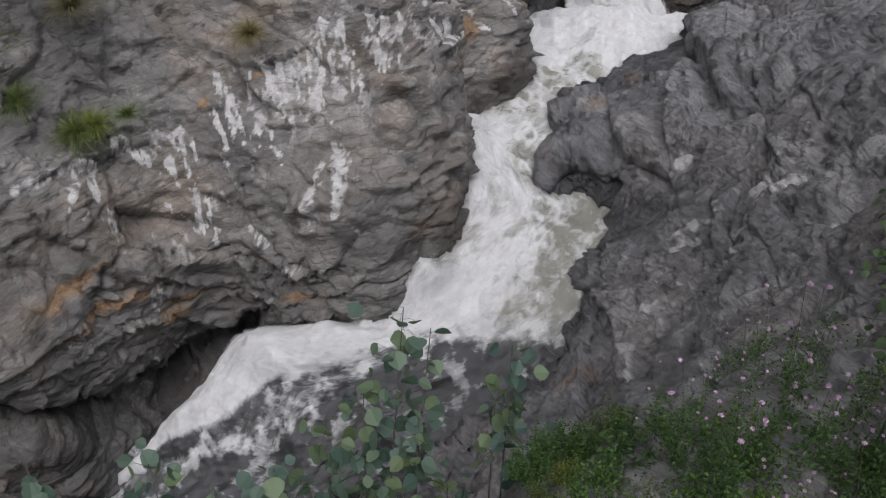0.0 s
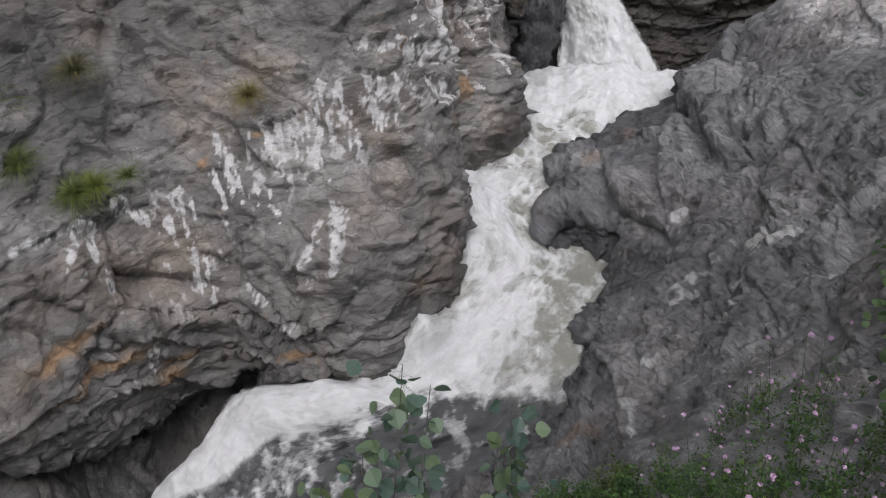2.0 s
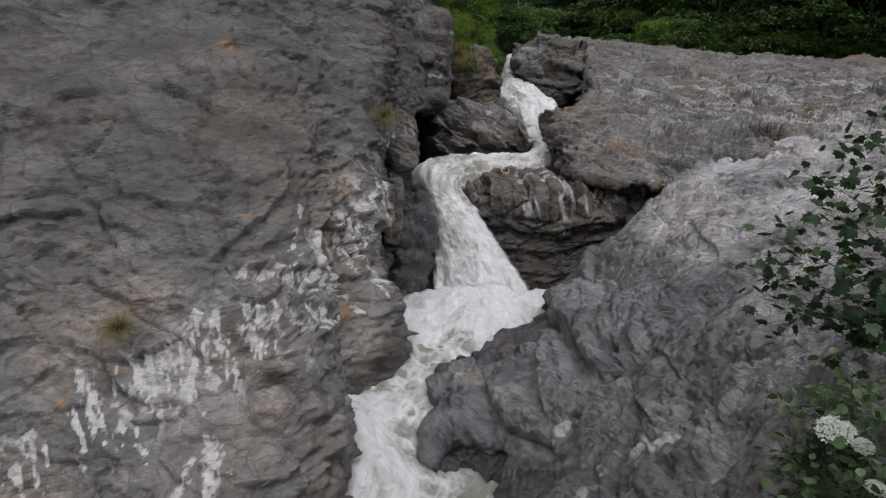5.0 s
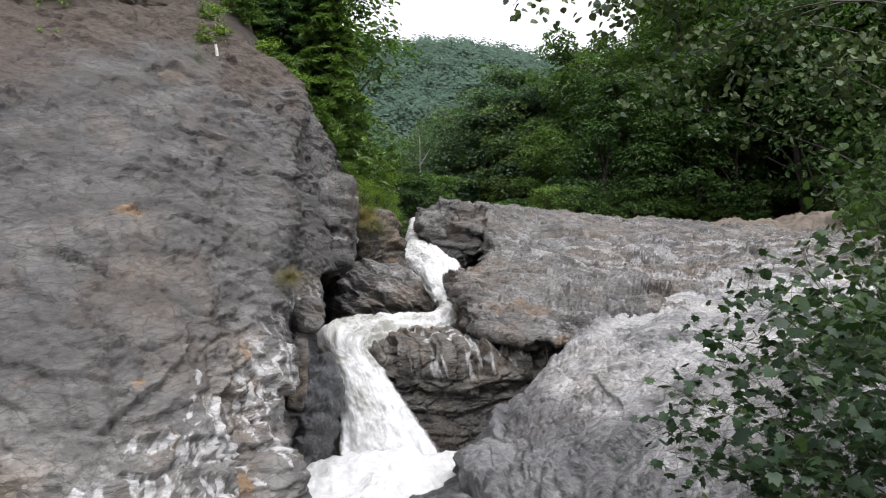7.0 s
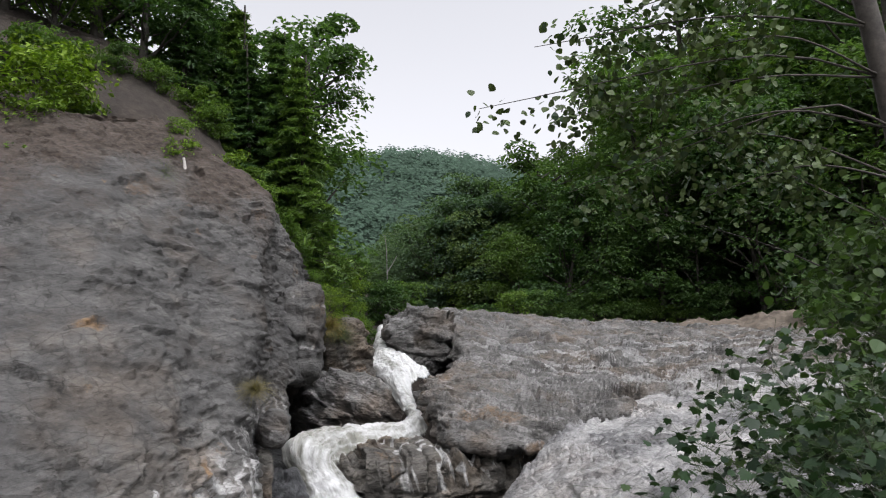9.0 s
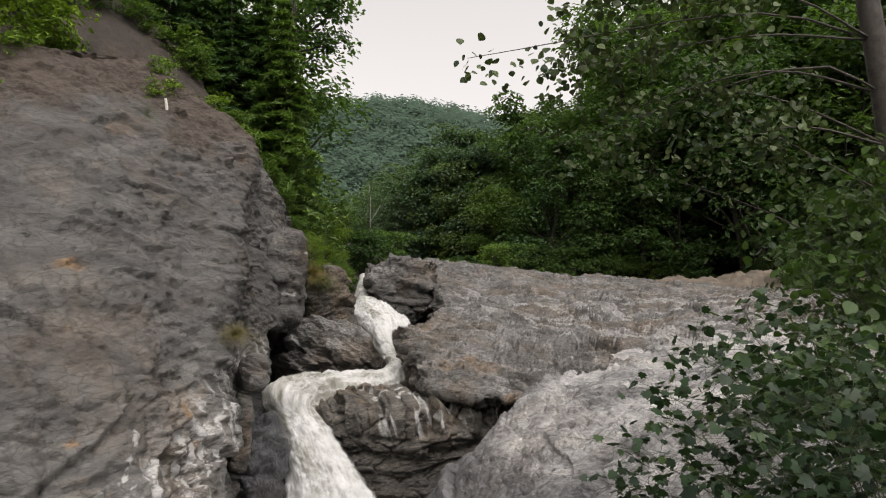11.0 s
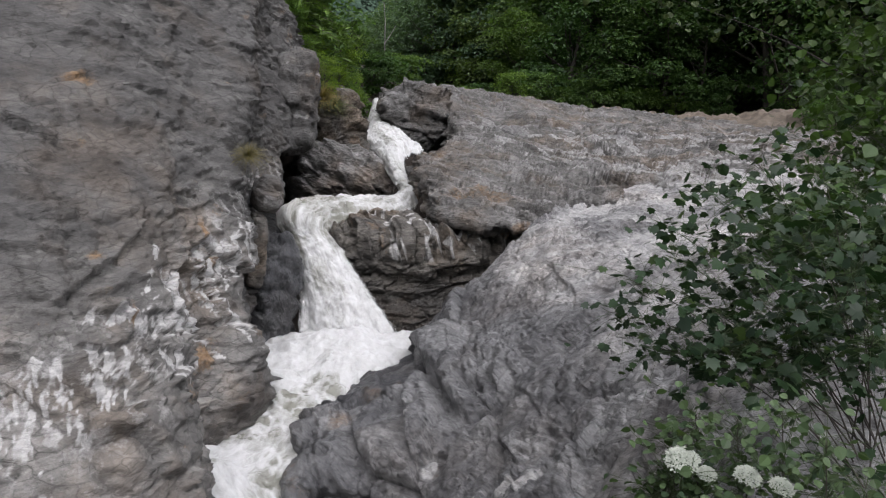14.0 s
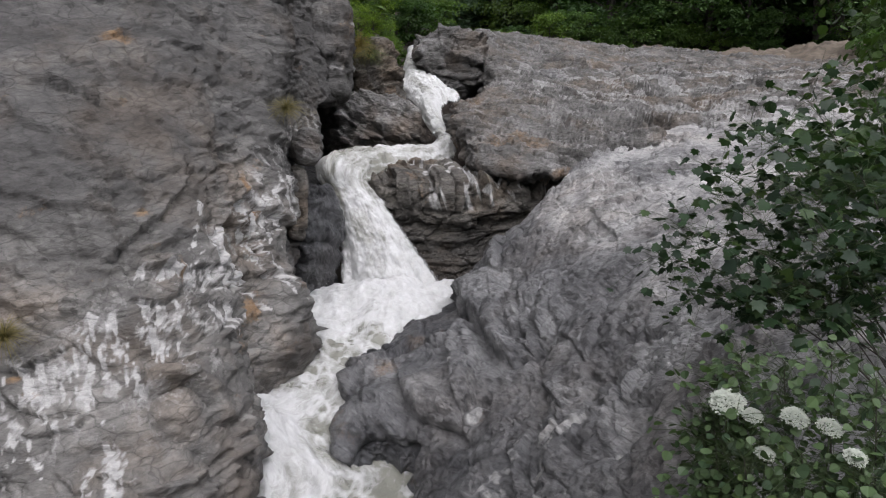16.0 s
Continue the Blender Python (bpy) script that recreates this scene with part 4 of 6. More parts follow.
def bank_relief(p):
    x, y, z = p.T
    flow = np.stack([0.75 * x + 0.5 * y, 0.35 * (y - 0.6 * x), z], -1)
    low = smooth(6.6 - z, 0, 1.2)
    rough = smooth(perlin(p * 0.8 + 60), -0.2, 0.2)
    h = 0.2 * fbm(p * 0.42 + 2, 2) + 0.03 * low * ridged(flow * 0.5, 2) + 0.028 * fbm(p * 3.0, 3, 0.65) + 0.012 * perlin(p * 14)
    h += fractured(p, (1.7, 1.7, 0.7), (0.35, -0.3, 1.0), 0.07, 0.14, 0.26, 3) * (0.3 + 0.6 * low)
    h += fractured(p, (0.55, 0.38, 0.42), (0.35, -0.3, 1.0), 0.03, 0.06, 0.09, 4) * (0.15 + 0.75 * rough) * (0.4 + 0.6 * low)
    course = 0.93 * y + 0.37 * x + 0.25 * z
    h += (0.075 * beds(course, 0.55, 0.8 * perlin(p * 0.5 + 8) + 0.25 * perlin(p * 1.9)) + 0.03 * beds(course, 0.16, 0.9 * perlin(p * 0.8 + 3))) * (0.35 + 0.65 * rough)
    h += chips(p, (0.24, 0.17, 0.22), (0.35, -0.3, 1.0), 0.2, -0.10, 23) * (0.25 + 0.75 * rough)
    h += chips(p, (0.11, 0.08, 0.1), (0.35, -0.3, 1.0), 0.16, -0.045, 25) * (0.3 + 0.7 * rough)
    # pits and pot-holes worn by the stream, and the open cracks
    f1, _, own, _ = cells(p * 0.9 + 7, 5)
    h -= 0.14 * np.exp(-(f1 / 0.2) ** 2) * (own > 150)
    for bx, by, r, a in ((3.55, 9.5, 0.25, -0.08), (3.84, 6.22, 0.3, -0.22), (4.5, 9.85, 0.28, -0.32), (5.6, 12.6, 0.8, -0.3), (2.4, 10.9, 0.8, 0.22), (3.4, 12.0, 0.8, 0.22)):
        h += a * np.exp(-(((x - bx) ** 2 + (y - by) ** 2) / r ** 2))
    wx, wy = x + 0.16 * perlin(p * 1.7 + 3), y + 0.16 * perlin(p * 1.7 + 9)
    d, side, _ = polyline_distance(x + 0.06 * perlin(p * 3 + 3), y + 0.06 * perlin(p * 3 + 9), BANK_STEP)
    h += np.where(side > 0, 0.34 * smooth(d, 0, 0.14) * np.exp(-d / 2.2), 0)
    for line, depth, width in BANK_CRACKS:
        d, _, _ = polyline_distance(wx, wy, line)
        h -= depth * np.exp(-(d / width) ** 2) * (0.45 + 0.55 * smooth(perlin(p * 2.1), -0.3, 0.2))
    vein = np.stack([1.5 * (0.62 * x - 0.78 * y), 0.45 * (0.78 * x + 0.62 * y), z], -1)
    lime = 0.4 * smooth(fbm(vein * 1.3 + 31, 4), 0.05, 0.55) * smooth(z, 4.7, 5.4) * smooth(perlin(p * 0.5 + 70), -0.2, 0.3)
    for line, width in BANK_VEINS:
        d, _, _ = polyline_distance(x + 0.05 * perlin(p * 2.7 + 3), y + 0.05 * perlin(p * 2.7 + 9), line)
        lime = np.maximum(lime, 0.95 * np.exp(-(d / (0.85 * width)) ** 2) * smooth(fbm(p * np.array([3.0, 3.0, 5.0]) + 17, 3), -0.3, 0.25))
    for bx, by, r in ((3.56, 9.51, 0.15), (3.8, 6.22, 0.13), (3.6, 10.58, 0.07)):
        lime = np.maximum(lime, 1.1 * np.exp(-(((wx - bx) ** 2 + 2.5 * (wy - by) ** 2) / r ** 2) ** 2))
    lime = np.maximum(lime, 0.6 * smooth(fbm(np.stack([0.6 * (x - y), 2.2 * (x + y), 2 * z], -1) + 13, 5, 0.7), -0.3, 0.4) * smooth(y, 9.5, 12.5) * smooth(z, 6.4, 7.2))
    rust = 0.4 * smooth(fbm(p * 1.3 + 6, 4), 0.35, 0.75) * smooth(5.2 - z, 0, 0.6)
    for bx, by, r in ((4.0, 12.46, 0.3), (2.67, 11.8, 0.3), (3.41, 12.27, 0.35), (1.6, 6.4, 0.3)):
        rust = np.maximum(rust, 0.62 * np.exp(-((wx - bx) ** 2 + (wy - by) ** 2) / r ** 2))
    level = np.interp(y, [5.8, 7.5, 9, 11, 13.5, 15], [2.0, 3.2, 3.5, 4.1, 4.6, 4.9])
    wet = smooth(level + 0.75 + 0.8 * fbm(p * 0.8, 3) - z, -0.4, 0.7)
    wet = np.maximum(wet, 0.34 * smooth(fbm(flow * 0.6 + 3, 3), -0.1, 0.4) * smooth(7.4 - z, 0, 1.2))
    # damp trodden ground at the top of the bank
    shoulder = smooth(3.4 - np.hypot(x, y), 0, 1.0)
    wet = np.maximum(wet, 0.2 * shoulder)
    return h * smooth(np.hypot(x, y), 1.0, 3), lime * (1 - shoulder), np.maximum(rust, 0.3 * shoulder * smooth(fbm(p * 2.3, 3), -0.2, 0.4)), wet


rock_sheet("rock_bank", [BANK_U] + [BANK_0] + [BANK_1] + [BANK_2] + [BANK_3] + [BANK_4] + [BANK_5], 420, 640, M_BANK, "smooth water-worn dark grey bedrock sloping down to the stream", "rock", bank_relief, kind="structure")


SLAB_CRACKS = [
    ([(10.94, 17.44), (10.76, 15.67), (10.91, 15.19), (11.5, 15.41), (12.62, 15.48)], 0.5, 0.13),
    ([(13.93, 23.89), (14.21, 22.71)], 0.35, 0.12),
    ([(12.32, 19.37), (13.19, 19.58), (14.41, 20.02), (14.76, 19.27)], 0.45, 0.13),
    ([(16.62, 18.12), (16.89, 17.44), (17.77, 17.26)], 0.45, 0.13),
    ([(9.65, 21.05), (10.57, 20.14)], 0.25, 0.09),
    ([(9.33, 18.74), (8.89, 17.44), (8.57, 17.2)], 0.25, 0.08),
    ([(15.8, 19.49), (15.4, 17.69), (14.89, 15.98)], 0.35, 0.1),
    ([(19.15, 25.84), (19.49, 24.46), (18.75, 21.9)], 0.3, 0.12),
    ([(10.43, 16.37), (10.55, 15.21)], 0.3, 0.1),
    ([(8.05, 20.29), (8.74, 19.44)], 0.2, 0.07),
    ([(7.4, 18.13), (7.99, 17.31), (8.78, 16.66)], 0.2, 0.07),
]


def slab_relief(p):
    x, y, z = p.T
    flow = np.stack([0.8 * (x - 0.6 * y), 0.3 * (y + 0.6 * x), z], -1)
    near = smooth(26 - y, 0, 6)
    h = (0.24 - 0.07 * near) * fbm(p * 0.3 + 4, 3) + 0.08 * ridged(flow * 0.9, 3) + 0.018 * fbm(p * 2.4, 3, 0.6)
    h += fractured(p, (3.0, 1.8, 0.5), (0.14, -0.15, 1.0), 0.10, 0.18, 0.25, 6) * (1 - 0.6 * near)
    h += fractured(p, (0.8, 0.5, 0.13), (0.14, -0.15, 1.0), 0.035, 0.05, 0.06, 16)
    h += 0.10 * beds(0.47 * y + 0.88 * x + 1.2 * z, 0.42, 1.1 * perlin(p * 0.35) + 0.35 * perlin(p * np.array([0.5, 1.6, 1.0]))) * (0.35 + 0.65 * near)
    strike = np.stack([0.47 * x - 0.88 * y, 0.88 * x + 0.47 * y + 0.12 * perlin(p * 1.1), z], -1)
    h += chips(strike, (1.6, 0.22, 0.14), (0, 0, 1.0), 0.26, -0.15, 34) * (0.4 + 0.6 * near) + chips(strike, (2.6, 0.5, 0.35), (0, 0, 1.0), 0.2, 0.16, 35)
    h += chips(p, (0.6, 0.3, 0.16), (0.14, -0.15, 1.0), 0.14, -0.1, 24) + chips(p, (0.25, 0.16, 0.1), (0.14, -0.15, 1.0), 0.15, -0.05, 26)
    for line, depth, width in SLAB_CRACKS:
        d, _, _ = polyline_distance(x + 0.12 * perlin(p * 1.6 + 3), y + 0.12 * perlin(p * 1.6 + 9), line)
        h -= depth * np.exp(-(d / width) ** 2)
    drawn = strike * np.array([0.45, 1.9, 1.6])
    lime = 0.6 * smooth(fbm(drawn + 31, 5, 0.7), -0.10, 0.38) * (0.45 + 0.55 * smooth(28 - y, 0, 6)) * smooth(x + 0.25 * y, 11.5, 15.5)
    lime = np.maximum(lime, 0.42 * smooth(fbm(drawn * 1.5 + 12, 4, 0.65), 0.0, 0.4))
    rust = 0.7 * smooth(fbm(p * 0.9 + 6, 4), -0.25, 0.5) * near * smooth(13.5 - x - 0.25 * y, 0, 2)
    wet = 0.45 * smooth(fbm(flow * 0.9 + 40, 4), 0.2, 0.5) * smooth(y, 19, 22)
    return h * smooth(y, 10, 15), lime, rust, wet


def with_side(row, drop):
    """The row, begun with a place below its first one, so that the rock turns down at its end."""
    x, y, z = row[0]
    return [(x - 0.05, y + 0.5, z - drop), (x - 0.12, y + 0.1, z - 0.25)] + row


rock_sheet("rock_slab", [with_side(r, d) for r, d in ((SLAB_BOT, 0.6), (SLAB_LIP, 0.9), (SLAB_M1, 1.4), (SLAB_M2, 1.6), (SLAB_M3, 1.8), (SLAB_BACK, 1.8), (SLAB_END, 1.6))], 380, 500, M_SLAB, "broad tilted slab of pale brownish grey bedrock with wavy bedding", "rock", slab_relief, kind="structure")


def ledge_relief(p):
    x, y, z = p.T
    ribs = smooth(z + 0.15 * perlin(p * 1.2), 6.4, 6.6)
    h = 0.08 * fbm(p * 0.7 + 4, 3) + 0.03 * fbm(p * 2.5, 3)
    h += fractured(p, (0.27, 3.0, 1.8), (0.45, 0.0, 1.0), 0.12, 0.36, 0.38, 2) * ribs * (0.4 + 0.6 * smooth(7.25 - z, 0, 0.25))
    h += (0.10 * beds(z - 0.12 * x, 0.5, 0.5 * perlin(p * 0.6)) + fractured(p, (0.9, 0.9, 0.24), (-0.12, 0, 1.0), 0.05, 0.12, 0.14, 7)) * (1 - ribs)
    h += fractured(p, (0.3, 0.3, 0.12), (-0.12, 0, 1.0), 0.02, 0.04, 0.05, 8) * (1 - 0.7 * ribs)
    lime = 0.85 * smooth(fbm(np.stack([x * 4 + 1.2 * z, y * 3, z * 0.5], -1), 3), -0.05, 0.45) * ribs * smooth(x, 4.2, 5.2)
    rust = 0.75 * smooth(fbm(p * 1.3 + 6, 4), -0.1, 0.45) * (0.25 + 0.75 * smooth(5.2 - x, 0, 1.2)) * (0.4 + 0.6 * ribs)
    wet = 0.75 * smooth(6.0 + 0.4 * perlin(p * 0.9) - z, -0.3, 0.6)
    return h, lime, rust, wet


rock_sheet("rock_ledge", [LEDGE_BASE] + [LEDGE_MID] + [LEDGE_SHELF] + [LEDGE_TOP] + [LEDGE_BACK], 220, 320, M_LEDGE, "dark brown layered rock ledge beside the waterfall", "rock", ledge_relief, kind="structure")


# ---- bare earth between the slab and the wood
M_EARTH = plain_material("dry_earth", (0.06, 0.048, 0.037), (0.19, 0.155, 0.12), 2.2)
EARTH_TOP = [(24, 11.0), (27, 10.75), (30, 10.45), (33, 10.5), (36, 10.2), (39, 10.25), (41.3, 10.3), (43.6, 10.55), (46.5, 10.7), (50, 10.6), (55, 10.5)]
e = loft([[(d * math.sin(radians(a)), d * math.cos(radians(a)), z + lift) for a, z in EARTH_TOP] for d, lift in ((41, -1.6), (44, -0.7), (46.5, -0.15), (49, 0.0), (54, -0.6))], 40, 240)
e[..., 2] += 0.4 * fbm(e.reshape(-1, 3) * 0.8 + 60, 5, 0.6).reshape(e.shape[:2])
thing("earth_bank", grid_mesh("earth_bank", e, M_EARTH), "bare tan earth bank at the foot of the wood", "earth", kind="structure")


# ---- single rocks
def boulder(name, at, size, turn, mat, label, seed, res=70, rust_amount=0.4, wet_amount=0.0, power=2.6):
    u, v = np.meshgrid(np.linspace(0, 2 * np.pi, res * 2 + 1), np.linspace(0.02, np.pi - 0.02, res))
    d = np.stack([np.sin(v) * np.cos(u), np.sin(v) * np.sin(u), np.cos(v)], -1)
    r = (np.abs(d) ** power).sum(-1) ** (-1 / power)
    p = d * r[..., None] * np.array(size)
    q = p.reshape(-1, 3) + 13.7 * seed
    h = 0.22 * fbm(q * 0.7, 3) + fractured(q, (0.9, 0.9, 0.3), (0.25, 0, 1.0), 0.10, 0.3, 0.3, seed) + fractured(q, (0.3, 0.3, 0.15), (0.25, 0, 1.0), 0.03, 0.05, 0.06, seed + 3) + 0.03 * fbm(q * 3, 3)
    p = p + d * (h * min(size) * 0.75).reshape(p.shape[:2])[..., None]
    lime = 0.5 * smooth(fbm(q * 1.3 + 4, 3), 0.2, 0.5)
    rust = rust_amount * smooth(fbm(q * 1.0 + 9, 3), 0.1, 0.5)
    wet = wet_amount * np.ones(len(q))
    return thing(name, grid_mesh(name, p, mat, lime=lime, rust=rust, wet=wet), label, "rock", at=pose(*at, *turn))


boulder("boulder", (3.3, 20.8, 10.1), (0.6, 2.2, 1.35), (0, 4, -10), M_CLIFF, "grey rock block jutting from the cliff over a dark hollow", 1, 70, power=5)
boulder("boulder", (2.01, 16.18, 8.13), (0.36, 0.6, 0.42), (0, 10, -8), M_CLIFF, "rounded grey rock at the lip of the fall", 2, 50, 0.1, power=2.6)
boulder("boulder", (2.06, 16.77, 5.38), (0.62, 0.6, 1.75), (0, 6, 10), M_BANK, "smooth dark wet rock beside the waterfall", 7, 60, 0.05, 1.0, power=3)
boulder("boulder", (8.9, 27.2, 9.6), (1.35, 1.8, 1.25), (0, -8, -20), M_SLAB, "pale grey rock mound beside the upper cascade", 3, 70, 0.1, 0.3, power=3.6)
boulder("boulder", (5.03, 22.75, 7.71), (1.6, 0.9, 1.05), (0, 14, 12), M_SLAB, "wet mottled rock between cliff and cascade", 4, 90, 0.1, 0.0, power=4)
boulder("boulder", (5.05, 24.28, 9.37), (0.85, 1.1, 1.2), (0, -14, 12), M_LEDGE, "brown layered rock under bushes at the cliff end", 5, 80, 0.5, 0.15, power=5)
boulder("boulder", (1.7, 15.91, 6.92), (0.22, 0.42, 0.78), (0, 6, 0), M_LEDGE, "brown ribbed rock column beside the waterfall", 6, 60, 0.5, 0.1, power=4)


# ---- water
def water_sheet(name, curves, across, along, label, churn, fields):
    g = loft(curves, across, along)
    n = grid_normals(g)
    n = np.where(n[..., 2:3] < 0, -n, n)
    u, s = np.meshgrid(np.linspace(0, 1, across), np.linspace(0, 1, along), indexing="ij")
    over = np.cumsum(np.linalg.norm(np.diff(g, axis=0, prepend=g[:1]), axis=2), 0)
    mid = g[across // 2]
    down = np.tile(np.cumsum(np.linalg.norm(np.diff(mid, axis=0, prepend=mid[:1]), axis=1)), (across, 1))
    p, args = g.reshape(-1, 3), (u.ravel(), s.ravel(), over.ravel(), down.ravel())
    h = churn(p, *args)
    foam, thin = fields(p, *args)
    edge = np.minimum(0.22, 0.13 * over[-1:])
    rim = np.minimum(smooth(over / edge, 0, 1), smooth((over[-1:] - over) / edge, 0, 1))
    g = g + n * h.reshape(g.shape[:2])[..., None]
    return thing(name, grid_mesh(name, g, M_WATER, foam=foam, thin=thin, over=over, down=down, rim=rim), label, "water", kind="structure")


def along_flow(o, d, a, b, k=3, shift=0.0):
    return fbm(np.stack([o * a + shift, d * b, 0 * o + shift], -1), k, 0.5)


def fall_churn(p, u, s, o, d):
    bow = 0.32 * np.sin(np.pi * u) - 0.08
    return bow + 0.09 * along_flow(o, d, 1.6, 0.5) + 0.03 * along_flow(o, d, 5.5, 1.4, 3, 5) + 0.07 * fbm(p * 2.4, 4, 0.6) + 0.05 * ridged(p * 1.9 + 3, 2) + 0.012 * perlin(p * 13)


def fall_fields(p, u, s, o, d):
    veil = np.clip(1 - np.abs(along_flow(o, d, 3.2, 0.35, 3, 9)) * 4, 0, 1)
    return 0.20 + 0.30 * veil + 0.35 * along_flow(o, d, 1.5, 0.4, 3, 19) + 0.3 * fbm(p * 1.6 + 3, 3) + 0.4 * smooth(s, 0.90, 0.98) + 0.25 * (1 - smooth(s, 0.55, 0.7)), 0 * u


water_sheet("water_fall", [FALL_L] + [(np.array(FALL_L) * 0.5 + np.array(FALL_R) * 0.5 + (0, 0, 0.1)).tolist()] + [FALL_R], 150, 460, "white waterfall and cascade pouring over a rock step", fall_churn, fall_fields)


def run_churn(p, u, s, o, d):
    h = 0.12 * fbm(p * np.array([0.9, 0.9, 0.5]), 3, 0.5) + 0.05 * along_flow(o, d, 2.0, 1.0, 3, 3) + 0.05 * ridged(p * 1.7 + 4, 3) + 0.035 * fbm(p * 3.6, 3, 0.55) + 0.010 * perlin(p * 14)
    calm = smooth(u, 0.55, 0.75) * smooth(d, 5.8, 7.0) * (1 - smooth(d, 9.2, 9.8))
    hump = 0.26 * np.exp(-((u - 0.25) / 0.2) ** 2) * smooth(d, 9.7, 10.6) * (1 - smooth(d, 13, 18))
    x, y = p[:, 0], p[:, 1]
    boil = 0.45 * np.exp(-((x + 0.35) ** 2 + (y - 8.5) ** 2) / 0.12) + 0.35 * np.exp(-((x - 3.4) ** 2 + (y - 15.4) ** 2) / 1.6) + 0.45 * np.exp(-((x - 0.35) ** 2 + (y - 11.0) ** 2) / 0.35) + 0.25 * np.exp(-((x - 0.9) ** 2 + (y - 10.1) ** 2) / 0.3)
    return h * (1 - 0.75 * calm) + hump + boil - 0.25 * smooth(u, 0.93, 1.0) - 0.12 * smooth(0.07 - u, 0, 0.07)


def run_fields(p, u, s, o, d):
    k = along_flow(o, d, 0.8, 0.5, 3, 2) + 0.5 * fbm(p * 1.3 + 50, 3)
    calm = smooth(u + 0.16 * k, 0.55, 0.75) * smooth(d, 5.4, 6.4) * (1 - smooth(d, 9.0, 9.8))
    lower = smooth(d, 9.2, 10.2)
    thin = lower * smooth(u + 0.1 * k, 0.30, 0.40)
    # foam lines drawn out by the current, and white crests
    web = 1 - np.abs(fbm(p * 1.5 + 12, 3, 0.55)) * 4.5
    strands = 1 - np.abs(along_flow(o, d, 1.7, 0.7, 3, 40)) * 4.5
    crest = 0.5 * np.clip(web, 0, 1) + 0.35 * np.clip(strands, 0, 1)
    white = 0.12 + 0.60 * smooth(3.6 - d, 0, 2.2) + 0.52 * lower * (1 - thin) + 0.30 * np.exp(-((u - 0.3) / 0.22) ** 2) * smooth(d, 4.5, 6.0)
    lace = 0.62 * smooth(fbm(p * 2.6 + 8, 4, 0.7), -0.2, 0.7) + 0.35 * np.exp(-((u - 0.5) / 0.06) ** 2) * lower + 0.4 * np.exp(-((d - 9.6) / 0.35) ** 2) * smooth(u, 0.5, 0.6)
    return white + 0.55 * k * (1 - calm) * (1 - thin) + crest * (1 - thin) * (1 - 0.75 * calm) - 0.27 * calm - 0.52 * thin + lace * (0.55 * calm + thin), thin


water_sheet("water_run", [RUN_L] + [RUN_M] + [RUN_R], 210, 560, "foaming white stream running down the gorge", run_churn, run_fields)


# ---- spray: torn drops over the rough water
rs = np.random.RandomState(8)
drops = []
for (bx, by, bz), (rx, ry, rz), count in (((3.6, 15.5, 4.95), (1.5, 0.4, 0.2), 900), ((0.35, 10.9, 4.4), (0.3, 0.4, 0.2), 500), ((-0.15, 8.3, 3.75), (0.28, 0.2, 0.16), 600)):
    drops.append(rs.normal(0, 0.5, (count, 3)) * (rx, ry, rz) + (bx, by, bz))
drops = np.concatenate(drops)
size = rs.uniform(0.002, 0.007, (len(drops), 1, 1)) * np.array([1, 1, 1.6])
octa = np.array([(1, 0, 0), (0, 1, 0), (-1, 0, 0), (0, -1, 0), (0, 0, 1), (0, 0, -1)], float)
v = (drops[:, None] + octa[None] * size).reshape(-1, 3)
f = (6 * np.arange(len(drops))[:, None, None] + np.array([(0, 1, 4), (1, 2, 4), (2, 3, 4), (3, 0, 4), (1, 0, 5), (2, 1, 5), (3, 2, 5), (0, 3, 5)])[None]).reshape(-1, 3)
one = np.ones(len(v))
thing("water_spray", mesh_of("water_spray", v, f, M_WATER, foam=one, thin=0 * one, over=0 * one, down=0 * one, rim=one), "fine white spray thrown up by the rapids", "spray", kind="stuff")

# ---------------------------------------------------------------- plants
def tube(path, radii, sides=7):
    """Verts and quads of a tapered tube along a path."""
    path, radii = np.asarray(path, float), np.asarray(radii, float)
    t = np.gradient(path, axis=0)
    t /= np.linalg.norm(t, axis=1)[:, None] + 1e-9
    a = np.cross(t, np.where(np.abs(t[:, 2:3]) > 0.9, (1.0, 0, 0), (0, 0, 1.0)))
    a /= np.linalg.norm(a, axis=1)[:, None] + 1e-9
    b = np.cross(t, a)
    w = np.linspace(0, 2 * np.pi, sides, endpoint=False)
    v = path[:, None] + radii[:, None, None] * (np.cos(w)[None, :, None] * a[:, None] + np.sin(w)[None, :, None] * b[:, None])
    i = np.arange(len(path) * sides).reshape(len(path), sides)
    j = np.roll(i, -1, axis=1)
    return v.reshape(-1, 3), np.stack([i[:-1], j[:-1], j[1:], i[1:]], -1).reshape(-1, 4)


def joined(pieces):
    vs, fs, k = [], [], 0
    for v, f in pieces:
        vs.append(v), fs.append(f + k)
        k += len(v)
    return np.concatenate(vs), np.concatenate(fs)


def limb(rs, start, way, length, r0, bend=0.25, steps=6, rise=0.15):
    p, pts = np.array(start, float), [np.array(start, float)]
    d = np.array(way, float) / np.linalg.norm(way)
    for _ in range(steps):
        d = d + rs.normal(0, bend, 3) * 0.5 + (0, 0, rise * 0.3)
        d /= np.linalg.norm(d)
        p = p + d * length / steps
        pts.append(p.copy())
    return np.array(pts), np.linspace(r0, r0 * 0.25, steps + 1)


